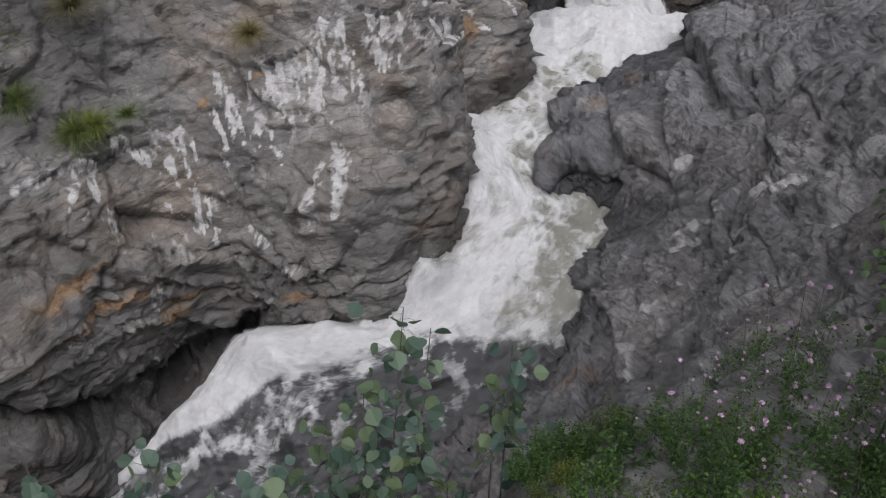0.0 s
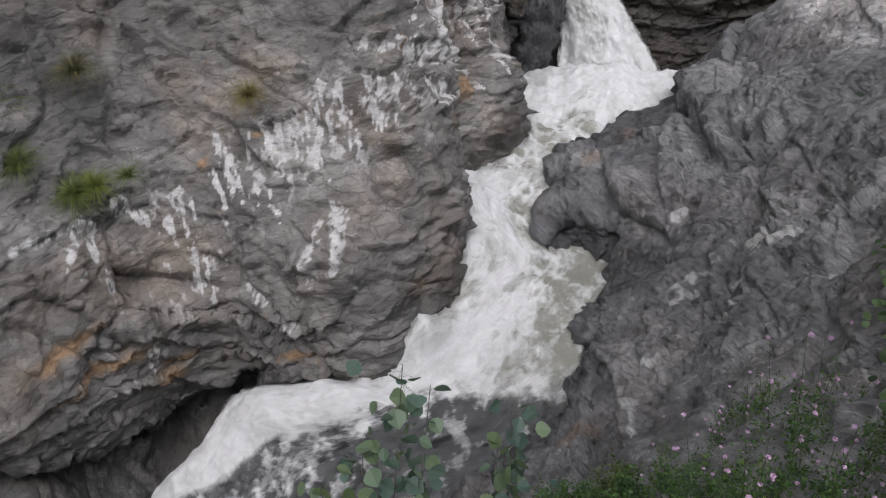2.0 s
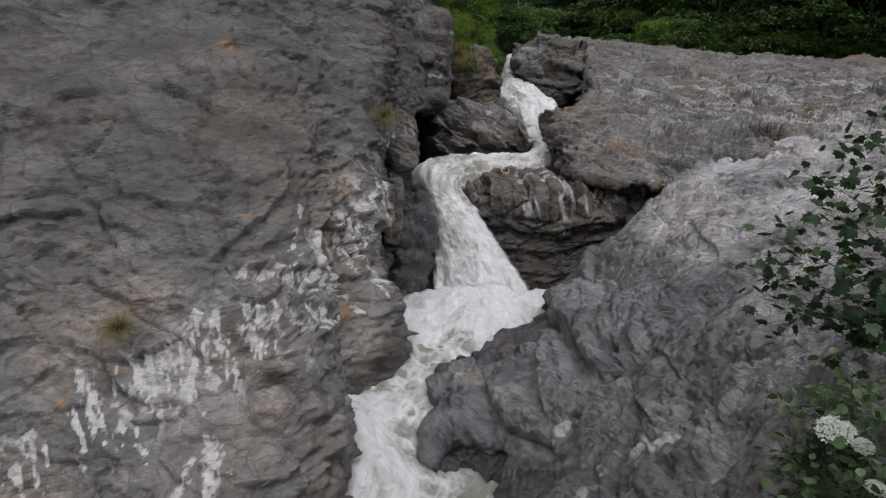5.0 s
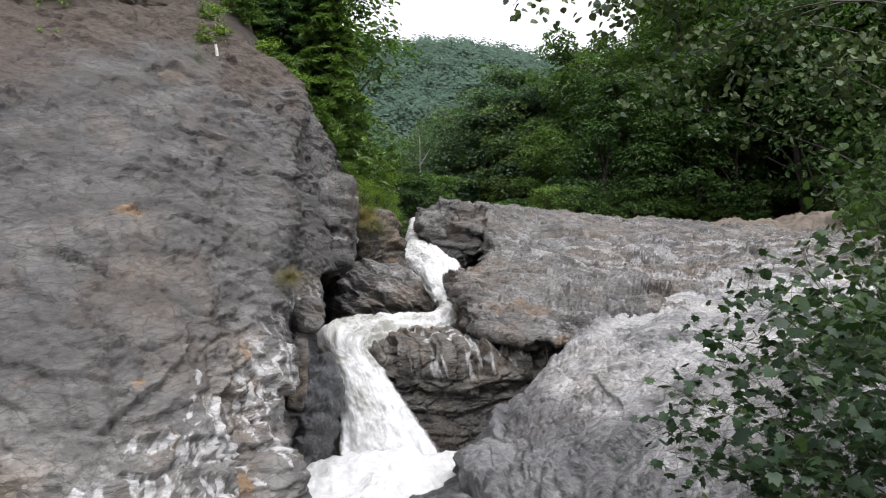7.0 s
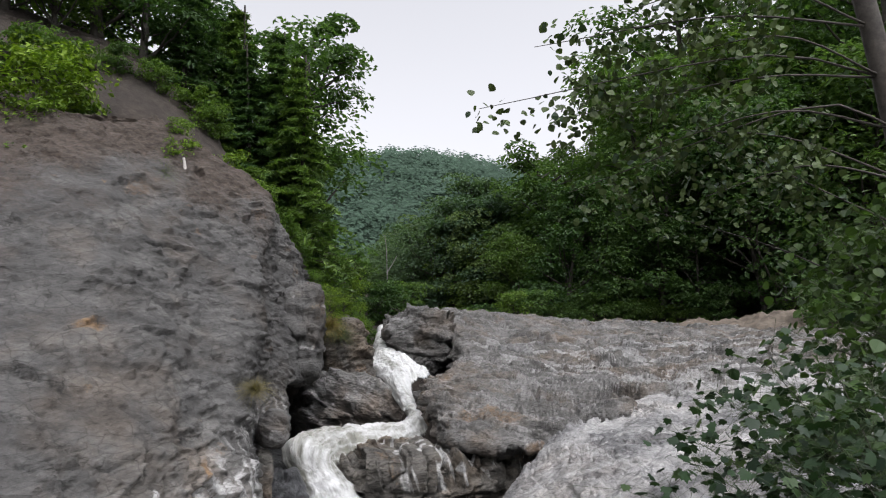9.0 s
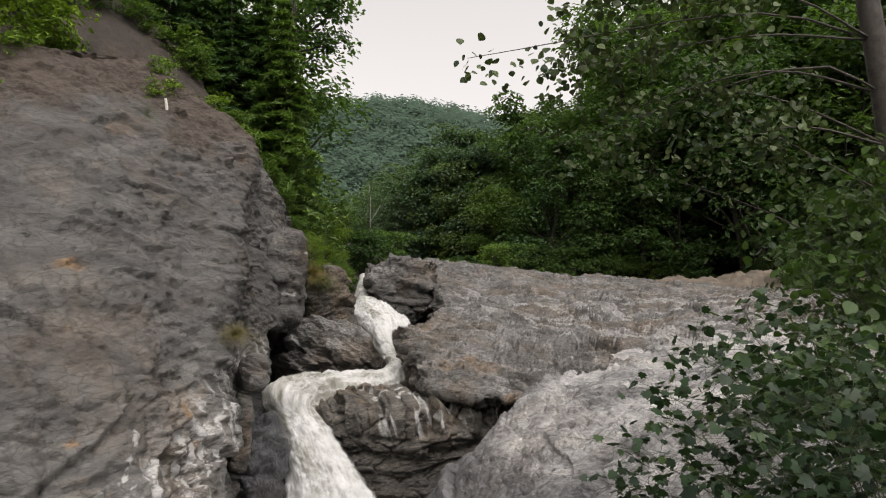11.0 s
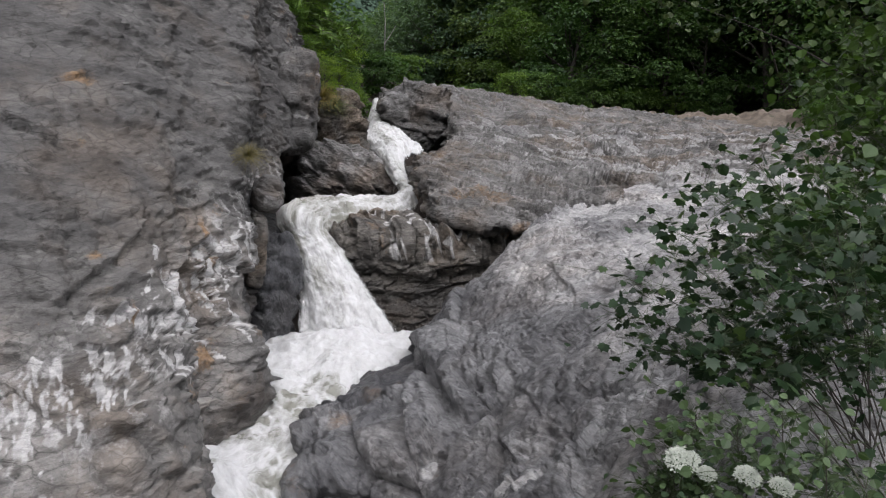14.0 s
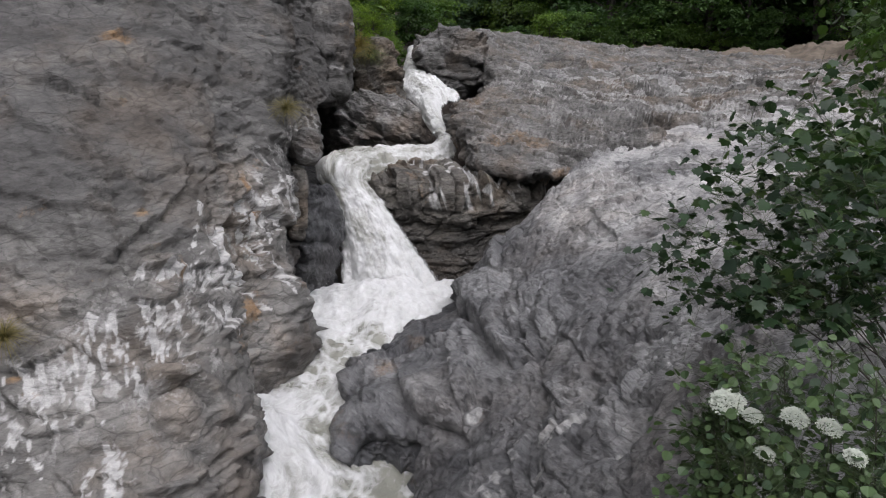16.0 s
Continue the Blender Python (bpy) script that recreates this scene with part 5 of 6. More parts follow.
def leaf_cloud(rs, centres, facing, size, narrow=0.6, fold=0.25, jitter=0.5):
    """One folded leaf of two triangles at each centre."""
    k = len(centres)
    n = facing + rs.normal(0, jitter, (k, 3))
    n /= np.linalg.norm(n, axis=1)[:, None]
    a = np.cross(n, rs.normal(size=(k, 3)))
    a /= np.linalg.norm(a, axis=1)[:, None] + 1e-9
    b = np.cross(n, a)
    s = (size * rs.uniform(0.65, 1.35, k))[:, None]
    v = np.stack([centres - a * s, centres + b * s * narrow + n * s * fold, centres + a * s, centres - b * s * narrow + n * s * fold], 1).reshape(-1, 3)
    i = 4 * np.arange(k)[:, None]
    return v, np.concatenate([i + [0, 1, 2], i + [0, 2, 3]], 0)


def broadleaf(rs, height, spread, leaves, size, low=0.12, lobes=26):
    """Trunk and crown meshes of a tree: clumps of leaves round the limb ends, with gaps."""
    trunk, tr = limb(rs, (0, 0, -0.4), (0, 0, 1), height * 0.85, height * 0.018, 0.12, 8, 0.4)
    wood, ends = [tube(trunk, tr)], []
    for k in range(lobes):
        h = low + (0.97 - low) * (k + rs.uniform()) / lobes
        at = trunk[min(8, int(h * 8))] * (1, 1, 0) + (0, 0, h * height * 0.85)
        w = rs.uniform(0, 2 * np.pi)
        reach = spread * np.sqrt(max(0.08, 1 - ((h - 0.42) / 0.62) ** 2)) * rs.uniform(0.55, 1.1)
        path, rad = limb(rs, at, (np.cos(w), np.sin(w), 0.55), reach, height * 0.006, 0.3)
        wood.append(tube(path, rad, 5))
        ends += [(path[-1], reach * 0.45), (path[-3], reach * 0.40)]
    ends.append((trunk[-1], spread * 0.4))
    per = leaves // len(ends)
    c, f = [], []
    for e, r in ends:
        d = rs.normal(size=(per, 3))
        d /= np.linalg.norm(d, axis=1)[:, None]
        d[:, 2] = np.where(d[:, 2] < -0.25, -d[:, 2], d[:, 2])
        q = d * (rs.uniform(0.35, 1, (per, 1)) ** 0.4) * max(r, 0.35) * (1, 1, 0.62)
        c.append(e + q), f.append(d * 0.6 + (0, 0, 0.8))
    return joined(wood), leaf_cloud(rs, np.concatenate(c), np.concatenate(f), size)


def conifer(rs, height, spread, leaves, size):
    trunk, tr = limb(rs, (0, 0, -0.4), (0, 0, 1), height, height * 0.014, 0.03, 8, 0.3)
    wood, c, f = [tube(trunk, tr)], [], []
    tiers = 22
    for k in range(tiers):
        h = 0.12 + 0.86 * k / tiers
        for j in range(6):
            w = rs.uniform(0, 2 * np.pi)
            reach = spread * (1.05 - h) * rs.uniform(0.7, 1.1)
            way = np.array((np.cos(w), np.sin(w), -0.12))
            path = (0, 0, h * height) + np.linspace(0, 1, 5)[:, None] * way * reach - (np.linspace(0, 1, 5)[:, None] ** 2) * (0, 0, 0.25 * reach)
            wood.append(tube(path, np.linspace(0.03, 0.006, 5), 4))
            per = max(4, leaves // (tiers * 6))
            t = rs.uniform(0.1, 1, per)
            side = np.array((-way[1], way[0], 0))
            q = np.stack([np.interp(t, np.linspace(0, 1, 5), path[:, i]) for i in range(3)], -1)
            q += side * (rs.uniform(-1, 1, (per, 1)) * 0.28 * reach * (1.1 - t)[:, None]) + rs.normal(0, 0.04, (per, 3)) - (0, 0, 0.05)
            c.append(q), f.append(np.tile((0, 0, 1.0), (per, 1)))
    return joined(wood), leaf_cloud(rs, np.concatenate(c), np.concatenate(f), size, 0.28, 0.1)


def tree(name, wood, crown, leaf, label, group="", category="tree"):
    ob = tagged(new(name), label, category, group)
    part("trunk", mesh_of("trunk", *wood, M_BARK), ob)
    part("crown", mesh_of("crown", *crown, leaf, False), ob)
    return ob


def set_down(x, y):
    return float(ground_height(np.array([x], float), np.array([y], float))[0])


def polar(az, d):
    return d * math.sin(radians(az)), d * math.cos(radians(az))


rs = np.random.RandomState(11)
kinds = [tree("tree", *broadleaf(rs, 10 + k, 3.4 + 0.3 * k, 9500, 0.125, 0.02, 30), M_FOREST, "dense dark green broadleaf tree at the edge of the wood", "woods along the valley") for k in range(4)]
# forest leaves made bluer and greyer, with haze put into the colour
M_MOUTH_HAZED = leaf_material("hazed_valley_leaves", (0.058, 0.098, 0.056), (0.082, 0.130, 0.068), 0.45)
mouth = tree("tree", *broadleaf(rs, 12, 4.0, 9000, 0.16, 0.02, 46), M_MOUTH_HAZED, "tall dusky green tree where the valley closes", "woods along the valley")
light = tree("tree", *broadleaf(rs, 8, 2.6, 8000, 0.085, 0.02, 44), M_BRIGHT, "bright green young broadleaf tree above the cliff", "trees above the cliff")
fir = tree("tree", *conifer(rs, 12, 3.4, 9000, 0.24), M_FIR, "dark green conifer above the cliff", "trees above the cliff")
shrub = tree("shrub", *broadleaf(rs, 2.6, 1.7, 2200, 0.10, 0.0, 24), M_FOREST, "leafy green shrub at the foot of the wood", "shrubs along the rock", "shrub")
SPOTS = {}


def plant(first, az, d, scale, sink=0.2, lean=0.0, base=None):
    """Set the tree down: the first time itself, then copies of it."""
    x, y = polar(az, d)
    m = pose(x, y, (set_down(x, y) if base is None else base) - sink, lean, 0, (az * 37 + d * 91) % 360) @ Matrix.Scale(scale, 4)
    if first.name in SPOTS:
        return copy_thing(first, m)
    SPOTS[first.name] = 1
    first.matrix_basis = m
    return first


k = 0
for d, az0, az1, step, s0 in ((55.5, 26, 64, 3.4, 0.95), (63, 22, 64, 3.3, 1.25), (75, 17, 66, 3.2, 1.4), (92, 13, 62, 3.4, 1.45)):
    az = az0
    while az < az1:
        plant(kinds[k % 4], az + rs.uniform(-0.8, 0.8), d + rs.uniform(-1, 4), s0 * rs.uniform(0.8, 1.2) * (0.62 + 0.23 * smooth(az, 21, 26) + 0.35 * smooth(az, 24, 38) + 0.32 * smooth(az, 29, 42)), 0.6)
        az += step * rs.uniform(0.8, 1.25)
        k += 1
# the mouth of the upper valley
for az, d, s in ((16.2, 84, 1.02), (17.4, 76, 0.92), (18.4, 70, 0.86), (19.6, 66, 0.85), (20.9, 64, 0.88), (22.2, 63, 0.92), (23.6, 64, 1.0), (15.4, 96, 1.05), (17.0, 96, 1.25), (18.8, 86, 1.15), (20.2, 80, 1.15), (21.8, 76, 1.2), (24.8, 66, 1.1), (14.2, 104, 0.95), (23.2, 84, 1.45)):
    plant(mouth, az, d, s, 0.6)
# the wood comes down to the rock on the near side
for az, d, s in ((49, 46, 1.0), (55, 40, 1.0), (61, 34, 1.0), (66, 30, 1.0), (45, 55, 1.2), (39, 56, 1.15), (34, 58, 1.1)):
    plant(kinds[k % 4], az, d, s, 0.6)
    k += 1
for j in range(30):
    az = 20.5 + 1.5 * j + rs.uniform(-0.6, 0.6)
    d = np.interp(az, [20, 25, 28, 33, 40, 48, 60, 70], [41, 47.5, 53, 55, 55, 53.5, 53, 45]) + rs.uniform(0, 1.5)
    plant(shrub, az, d, rs.uniform(0.6, 1.3))
# fuller shrubs where the wood meets the rock
rf = np.random.RandomState(77)
for j in range(15):
    az = 27 + 1.55 * j + rf.uniform(-0.5, 0.5)
    plant(shrub, az, np.interp(az, [25, 28, 36, 50], [49, 53, 55, 51]) + rf.uniform(-1, 1.5), rf.uniform(0.8, 1.6), 0.5)
# above the cliff: a screen of conifers and bright young trees right at the rim
for az, d, s in ((9.8, 23.6, 0.5), (11.0, 24.6, 0.72), (12.0, 26.0, 0.78), (12.6, 29.0, 0.8), (8.2, 23.9, 0.6), (6.4, 24.6, 0.5), (10.0, 28, 0.9), (10.6, 27, 0.95), (11.2, 28, 1.0), (11.6, 29.5, 1.05), (12.0, 32.5, 1.0), (12.4, 36, 0.95), (13.0, 40, 0.95)):
    plant(light, az, d, s, 0.3)
# bushes and young trees rooted in the broken edge of the cliff
for az, d, s, z in ((9.0, 22.6, 0.42, 11.4), (10.2, 23.0, 0.40, 10.7), (11.2, 23.8, 0.40, 10.3), (12.2, 25.0, 0.42, 10.0), (13.0, 26.6, 0.42, 9.9), (13.6, 29.0, 0.38, 10.0), (8.0, 22.2, 0.36, 12.4), (11.8, 24.2, 0.25, 10.0)):
    plant(light, az, d, s, 0.2, 6, z)
for az, d, s, z in ((8.9, 25.0, 0.72, 11.6), (10.0, 27.5, 0.72, 11.0), (11.0, 30.0, 0.62, 10.6)):
    plant(fir, az, d, s, 0.3, 0, z)
sprig = tree("shrub", *broadleaf(rs, 2.2, 1.7, 1500, 0.085, 0.0, 15), M_BRIGHT, "bright green shrub hanging over the soil slope", "shrubs along the rock", "shrub")
for az, d, s, z in ((-10.6, 19.6, 0.95, 14.6), (-8.6, 20.2, 0.9, 15.5), (-11.8, 19.4, 0.8, 14.1), (-12.6, 18.6, 0.75, 13.6), (-9.6, 19.2, 0.6, 14.3), (-7.2, 20.6, 0.6, 15.6), (0.0, 19.6, 0.42, 14.2), (-0.3, 20.0, 0.4, 14.9), (3.4, 21.8, 0.5, 14.2), (5.4, 21.9, 0.5, 13.5), (6.8, 22.0, 0.45, 12.9)):
    plant(sprig, az, d, s, 0.1, 15, z)
for az, d, s in ((5.2, 25.5, 0.85), (7.6, 27, 0.85), (3.0, 26, 0.9), (0.4, 25, 0.8), (6.4, 31, 1.1), (1.8, 31, 1.15), (4.3, 35, 1.2), (7.2, 26.0, 1.1), (4.4, 26.5, 1.1)):
    plant(fir, az, d, s, 0.3)
for az, d, s in ((-2.5, 24.5, 0.7), (-5.5, 25, 0.8), (-8.5, 24, 0.7), (-11.5, 24.5, 0.8), (-15, 24, 0.7), (-20, 24, 0.8), (-4, 30, 1.1), (-10, 30, 1.1), (2.5, 28, 0.9), (8, 33, 1.0)):
    plant(kinds[k % 4], az, d, s, 0.4)
    k += 1
for az, d, s in ((-10.5, 21.6, 0.8), (-8.8, 22.0, 0.7), (-6.6, 22.4, 0.6), (1.5, 23.4, 0.7), (2.6, 23.6, 0.6), (4.6, 23.6, 0.6), (11.3, 23.9, 0.55), (11.9, 25.0, 0.5), (15.6, 40.6, 1.3), (14.6, 39.5, 1.2), (13.8, 37, 1.0), (16.6, 42.5, 1.2), (-1.6, 23.2, 0.6), (-4.4, 23, 0.55)):
    plant(shrub, az, d, s, 0.3)

# ---- far wooded hill: uncountable crowns
rs = np.random.RandomState(12)
az, d = rs.uniform(4, 50, 3600), 105 + 330 * rs.uniform(0, 1, 3600) ** 0.8
hx, hy = d * np.sin(np.radians(az)), d * np.cos(np.radians(az))
hz = ground_height(hx, hy)
wide = rs.uniform(2.2, 4.2, len(d)) * (0.7 + d / 700)
away = rs.normal(size=(len(d), 90, 3))
away[..., 2] = np.abs(away[..., 2]) * 1.1 - 0.25
away /= np.linalg.norm(away, axis=2, keepdims=True)
c = np.stack([hx, hy, hz + 1.2 * wide], -1)[:, None] + away * wide[:, None, None] * rs.uniform(0.75, 1.1, (len(d), 90, 1)) * (1, 1, 1.5)
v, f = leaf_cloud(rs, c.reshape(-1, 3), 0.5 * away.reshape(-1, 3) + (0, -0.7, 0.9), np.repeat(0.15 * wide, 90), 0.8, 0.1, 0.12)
thing("far_woods", mesh_of("far_woods", v, f, M_FAR_HAZED, False), "wooded hillside closing the valley, blue-green from haze put into its colour", "woods", kind="stuff")


# ---------------------------------------------------------------- plants on the near bank
def at_polar(az, el, d):
    """A place by bearing, height angle and distance over the ground from the viewpoint on the bank."""
    x, y = polar(az, d)
    return np.array((x, y, EYE[2] + d * math.tan(radians(el))))


def leaf_shape(outline, cup=0.12):
    """A leaf blade from half an outline (along, half width), cupped along its midrib; base at the origin, tip along y."""
    v, f = [], []
    for a, w in outline:
        v += [(-w, a, cup * w * 1.6), (0, a, 0), (w, a, cup * w * 1.6)]
    for k in range(len(outline) - 1):
        i = 3 * k
        f += [(i, i + 1, i + 4, i + 3), (i + 1, i + 2, i + 5, i + 4)]
    return np.array(v), np.array(f)


def maple_blade(size):
    """A five-lobed blade, as two triangles a lobe side round the midpoint."""
    tips = [(0.0, 1.0), (0.52, 0.78), (0.62, 0.28), (0.30, 0.0)]
    dips = [(0.27, 0.68), (0.42, 0.42), (0.36, 0.12)]
    rim = []
    for k in range(4):
        rim.append(tips[k])
        if k < 3:
            rim.append(dips[k])
    ring = rim + [(0.0, 0.08)] + [(-x, y) for x, y in reversed(rim[1:])]
    v = [(0, 0.36, 0.0)] + [(x, y, -0.10 * (x * x + (y - 0.36) ** 2)) for x, y in ring]
    f = [(0, 1 + k, 1 + (k + 1) % len(ring)) for k in range(len(ring))]
    return np.array(v) * size, np.array(f)


ASPEN_OUTLINE = [(0.0, 0.02), (0.10, 0.30), (0.35, 0.48), (0.62, 0.42), (0.85, 0.20), (1.0, 0.01)]


def leaf_pose(rs, at, droop=0.5):
    """A leaf that hangs outwards and faces more or less up."""
    turn = rs.uniform(0, 360)
    return pose(*at, rs.normal(-25 - 30 * droop, 22), rs.normal(0, 28), turn)


def stem_path(start, end, sag, steps=8):
    t = np.linspace(0, 1, steps)[:, None]
    return np.array(start) * (1 - t) + np.array(end) * t + np.sin(np.pi * t) * np.array(sag)


def leafy_plant(name, label, category, paths, radius, blade, mat, count, rs, spread, near_limit, start=0.35, droop=0.5, group=""):
    """Stems with single leaves on short stalks; those past the limit are joined in one mesh."""
    ob = tagged(new(name), label, category, group)
    stems = [part("stem", mesh_of("stem", *tube(p, np.linspace(radius, radius * 0.3, len(p)), 6), M_BARK), ob) for p in paths]
    me = mesh_of("leaf", *blade, mat, False)
    extra_v, extra_f, base = [], [], 0
    stalks = []
    for k in range(count):
        p = paths[k % len(paths)]
        t = start + (1 - start) * rs.uniform() ** 0.7
        i = t * (len(p) - 1)
        a = p[int(i)] + (p[min(int(i) + 1, len(p) - 1)] - p[int(i)]) * (i % 1)
        q = a + rs.normal(0, spread, 3) * (1, 1, 0.7)
        stalks.append(tube(np.array([a, 0.5 * (a + q) + (0, 0, 0.01), q]), np.array([0.0009, 0.0007, 0.0006]), 3))
        m = leaf_pose(rs, q, droop) @ Matrix.Scale(rs.uniform(0.6, 1.2), 4)
        if k < near_limit:
            part("leaf", me, stems[k % len(paths)], at=m)
        else:
            w = np.array(m)
            extra_v.append(blade[0] @ w[:3, :3].T + w[:3, 3]), extra_f.append(blade[1] + base)
            base += len(blade[0])
    tagged(part("stalk_tangle", mesh_of("stalk_tangle", *joined(stalks), M_STEM), ob), kind="stuff")
    if extra_v:
        tagged(part("leaves", mesh_of("leaves", np.concatenate(extra_v), np.concatenate(extra_f), mat, False), ob), kind="stuff")
    return ob


M_ASPEN_DARK = leaf_material("bramble_leaves", (0.022, 0.045, 0.022), (0.06, 0.10, 0.05), 0.25, 0.45)

# young maple leaning out from the bank
rs = np.random.RandomState(21)
foot = at_polar(52, -36, 2.6)
tips = [(33.9, -14.6, 3.2), (35.2, -12, 3.1), (37.3, -7.6, 3.3), (39.8, -4.6, 3.4), (43.2, -2.6, 3.4), (47, -1.6, 3.3), (36.6, -16.8, 2.9), (39, -12.5, 2.8), (42, -8.5, 2.9), (45.5, -5.5, 3.0), (49.5, -3.5, 3.0), (40.5, -15.5, 2.7), (45, -12.5, 2.7), (50, -9.5, 2.8), (52, -14, 2.6), (54, -5, 3.0), (41.5, -5.5, 3.2), (38, -10, 3.0), (43.5, -15.8, 2.7)]
fork = at_polar(53, -22, 2.8)
paths = [stem_path(foot, fork, (0, 0, 0.03))] + [stem_path(fork + rs.normal(0, 0.04, 3), at_polar(*t), (0, 0, 0.10)) for t in tips]
leafy_plant("maple_sapling", "young maple with lobed green leaves leaning over the rock", "sapling", paths, 0.0032, maple_blade(0.046), M_MAPLE, 1700, rs, 0.11, 300, 0.27, 0.2)

# low leafy growth under it
paths = [stem_path(at_polar(a + 3, -42, 1.8), at_polar(a, e, d), (0, 0, 0.06)) for a, e, d in ((39, -27, 2.0), (39.5, -23, 2.1), (41, -21, 2.1), (44, -21, 2.0), (47, -20, 2.0), (50, -21, 1.9), (42, -28, 1.85), (46, -27, 1.8), (50, -27, 1.8), (39.5, -26, 2.0), (53, -24, 1.9))]
leafy_plant("bramble", "tangled low shrub with small grey-green leaves on the bank", "shrub", paths, 0.004, leaf_shape([(a * 0.027, w * 0.03) for a, w in ASPEN_OUTLINE]), M_ASPEN_DARK, 2300, rs, 0.062, 300, 0.3, 0.2)

# hazel in two tones: a lit one, and one darkened for deep shade
M_HAZEL_LIT = leaf_material("hazel_leaves_light", (0.018, 0.038, 0.010), (0.050, 0.090, 0.018), 0.35, 0.45)
M_HAZEL_SHADED = leaf_material("hazel_leaves_shaded", (0.013, 0.03, 0.010), (0.042, 0.08, 0.022), 0.3, 0.45)
# shrub behind the maple, on the shelf of the bank, shade in its leaf colour
foot = at_polar(56, -20, 4.2)
paths = [stem_path(foot, at_polar(a, e, d), (0, 0, 0.15)) for a, e, d in ((44.5, -5, 4.2), (47, -3, 4.3), (49.5, -4, 4.1), (45.5, -8, 4.0), (48.5, -7, 4.0), (51.5, -6, 4.0), (53, -9, 3.9), (54, -4, 4.2), (43.5, -6, 4.3))]
leafy_plant("hazel_bush", "dense green bush behind the young maple, leaves toned dark for shade", "bush", paths, 0.004, leaf_shape([(a * 0.07, w * 0.07) for a, w in ASPEN_OUTLINE]), M_HAZEL_SHADED, 1000, rs, 0.13, 0, 0.5)

# bright bushes and a second maple behind it
foot = at_polar(56, -14, 5.5)
paths = [stem_path(foot, at_polar(a, e, d), (0, 0, 0.3)) for a, e, d in ((47.5, 1, 5.6), (49, 4.5, 5.8), (51, 7, 5.6), (53, 3, 5.2), (47, -1.5, 5.6), (50, -0.5, 5.2), (52.5, 9, 5.8), (55, 6, 5.4), (48, 6.5, 6.4), (46.5, 3, 6.6))]
leafy_plant("hazel_bush", "bright green hazel bush at the edge of the bank", "bush", paths, 0.008, leaf_shape([(a * 0.068, w * 0.068) for a, w in ASPEN_OUTLINE]), M_HAZEL_LIT, 1500, rs, 0.2, 0, 0.4)

# tree at the right with boughs over the view
foot, top = at_polar(54, -12, 6.2), at_polar(50.5, 26, 6.0)
trunk = stem_path(foot, top, (0.12, 0, 0), 12)
near_tree = tagged(new("alder_tree"), "leaning tree with long leafy boughs reaching over the rock", "tree")
part("trunk", mesh_of("trunk", *tube(trunk, np.linspace(0.105, 0.07, 12), 10), M_BARK), near_tree)
boughs, limbs = [], []
for h, mid, tip in ((0.36, (46.5, 4.4, 6.0), (36.5, 8.6, 5.9)), (0.62, (46, 13, 5.8), (38.5, 14.5, 5.5)), (0.80, (44, 19, 5.4), (23.2, 17.2, 5.0)), (0.86, (42, 22, 5.2), (27.8, 21.5, 4.9)), (0.75, (44, 17.5, 5.6), (30.5, 16.2, 5.2)), (0.70, (45, 15, 5.6), (33.5, 12.5, 5.5)), (0.9, (44, 24, 5.2), (33, 23, 5.0)), (0.55, (47, 11, 5.7), (40, 9.5, 5.6)), (0.5, (48, 9, 5.8), (43.5, 12, 5.6)), (0.78, (46, 20, 5.4), (37, 19.5, 5.2)), (0.66, (47, 15, 5.7), (30, 10.5, 5.7))):
    a = trunk[int(h * 11)]
    p = glide(np.array([a, at_polar(*mid), at_polar(*tip)]), 10)
    limbs.append(part("bough", mesh_of("bough", *tube(p, np.linspace(0.010, 0.0022, 10), 6), M_BARK), near_tree))
    boughs.append(p)
M_ALDER = leaf_material("alder_leaves", (0.022, 0.037, 0.019), (0.046, 0.074, 0.037), 0.15, 0.5)
blade = leaf_shape([(a * 0.05, w * 0.058) for a, w in ASPEN_OUTLINE])
me = mesh_of("leaf", *blade, M_ALDER, False)
rest_v, rest_f, base = [], [], 0
knots = rs.uniform(0.3, 1.0, (len(boughs), 11)) ** 0.7
sway = rs.normal(0, 0.13, (len(boughs), 11, 3))
high = [i for i, p in enumerate(boughs) if p[-1][2] > 11.4]
for j in list(range(1700)) + [i + len(boughs) * (200 + n) for n in range(45) for i in high]:
    p = boughs[j % len(boughs)]
    if j % len(boughs) == 0 and rs.uniform() < 0.8:
        continue
    c = rs.randint(11)
    i = knots[j % len(boughs), c] * 8.99
    q = p[int(i)] + (p[int(i) + 1] - p[int(i)]) * (i % 1) + sway[j % len(boughs), c] + rs.normal(0, 0.075, 3) - (0, 0, 0.05)
    m = leaf_pose(rs, q, 0.8) @ Matrix.Scale(rs.uniform(0.7, 1.2), 4)
    if j < 330:
        part("leaf", me, limbs[j % len(boughs)], at=m)
    else:
        w = np.array(m)
        rest_v.append(blade[0] @ w[:3, :3].T + w[:3, 3]), rest_f.append(blade[1] + base)
        base += len(blade[0])
tagged(part("leaves", mesh_of("leaves", np.concatenate(rest_v), np.concatenate(rest_f), M_ALDER, False), near_tree), kind="stuff")

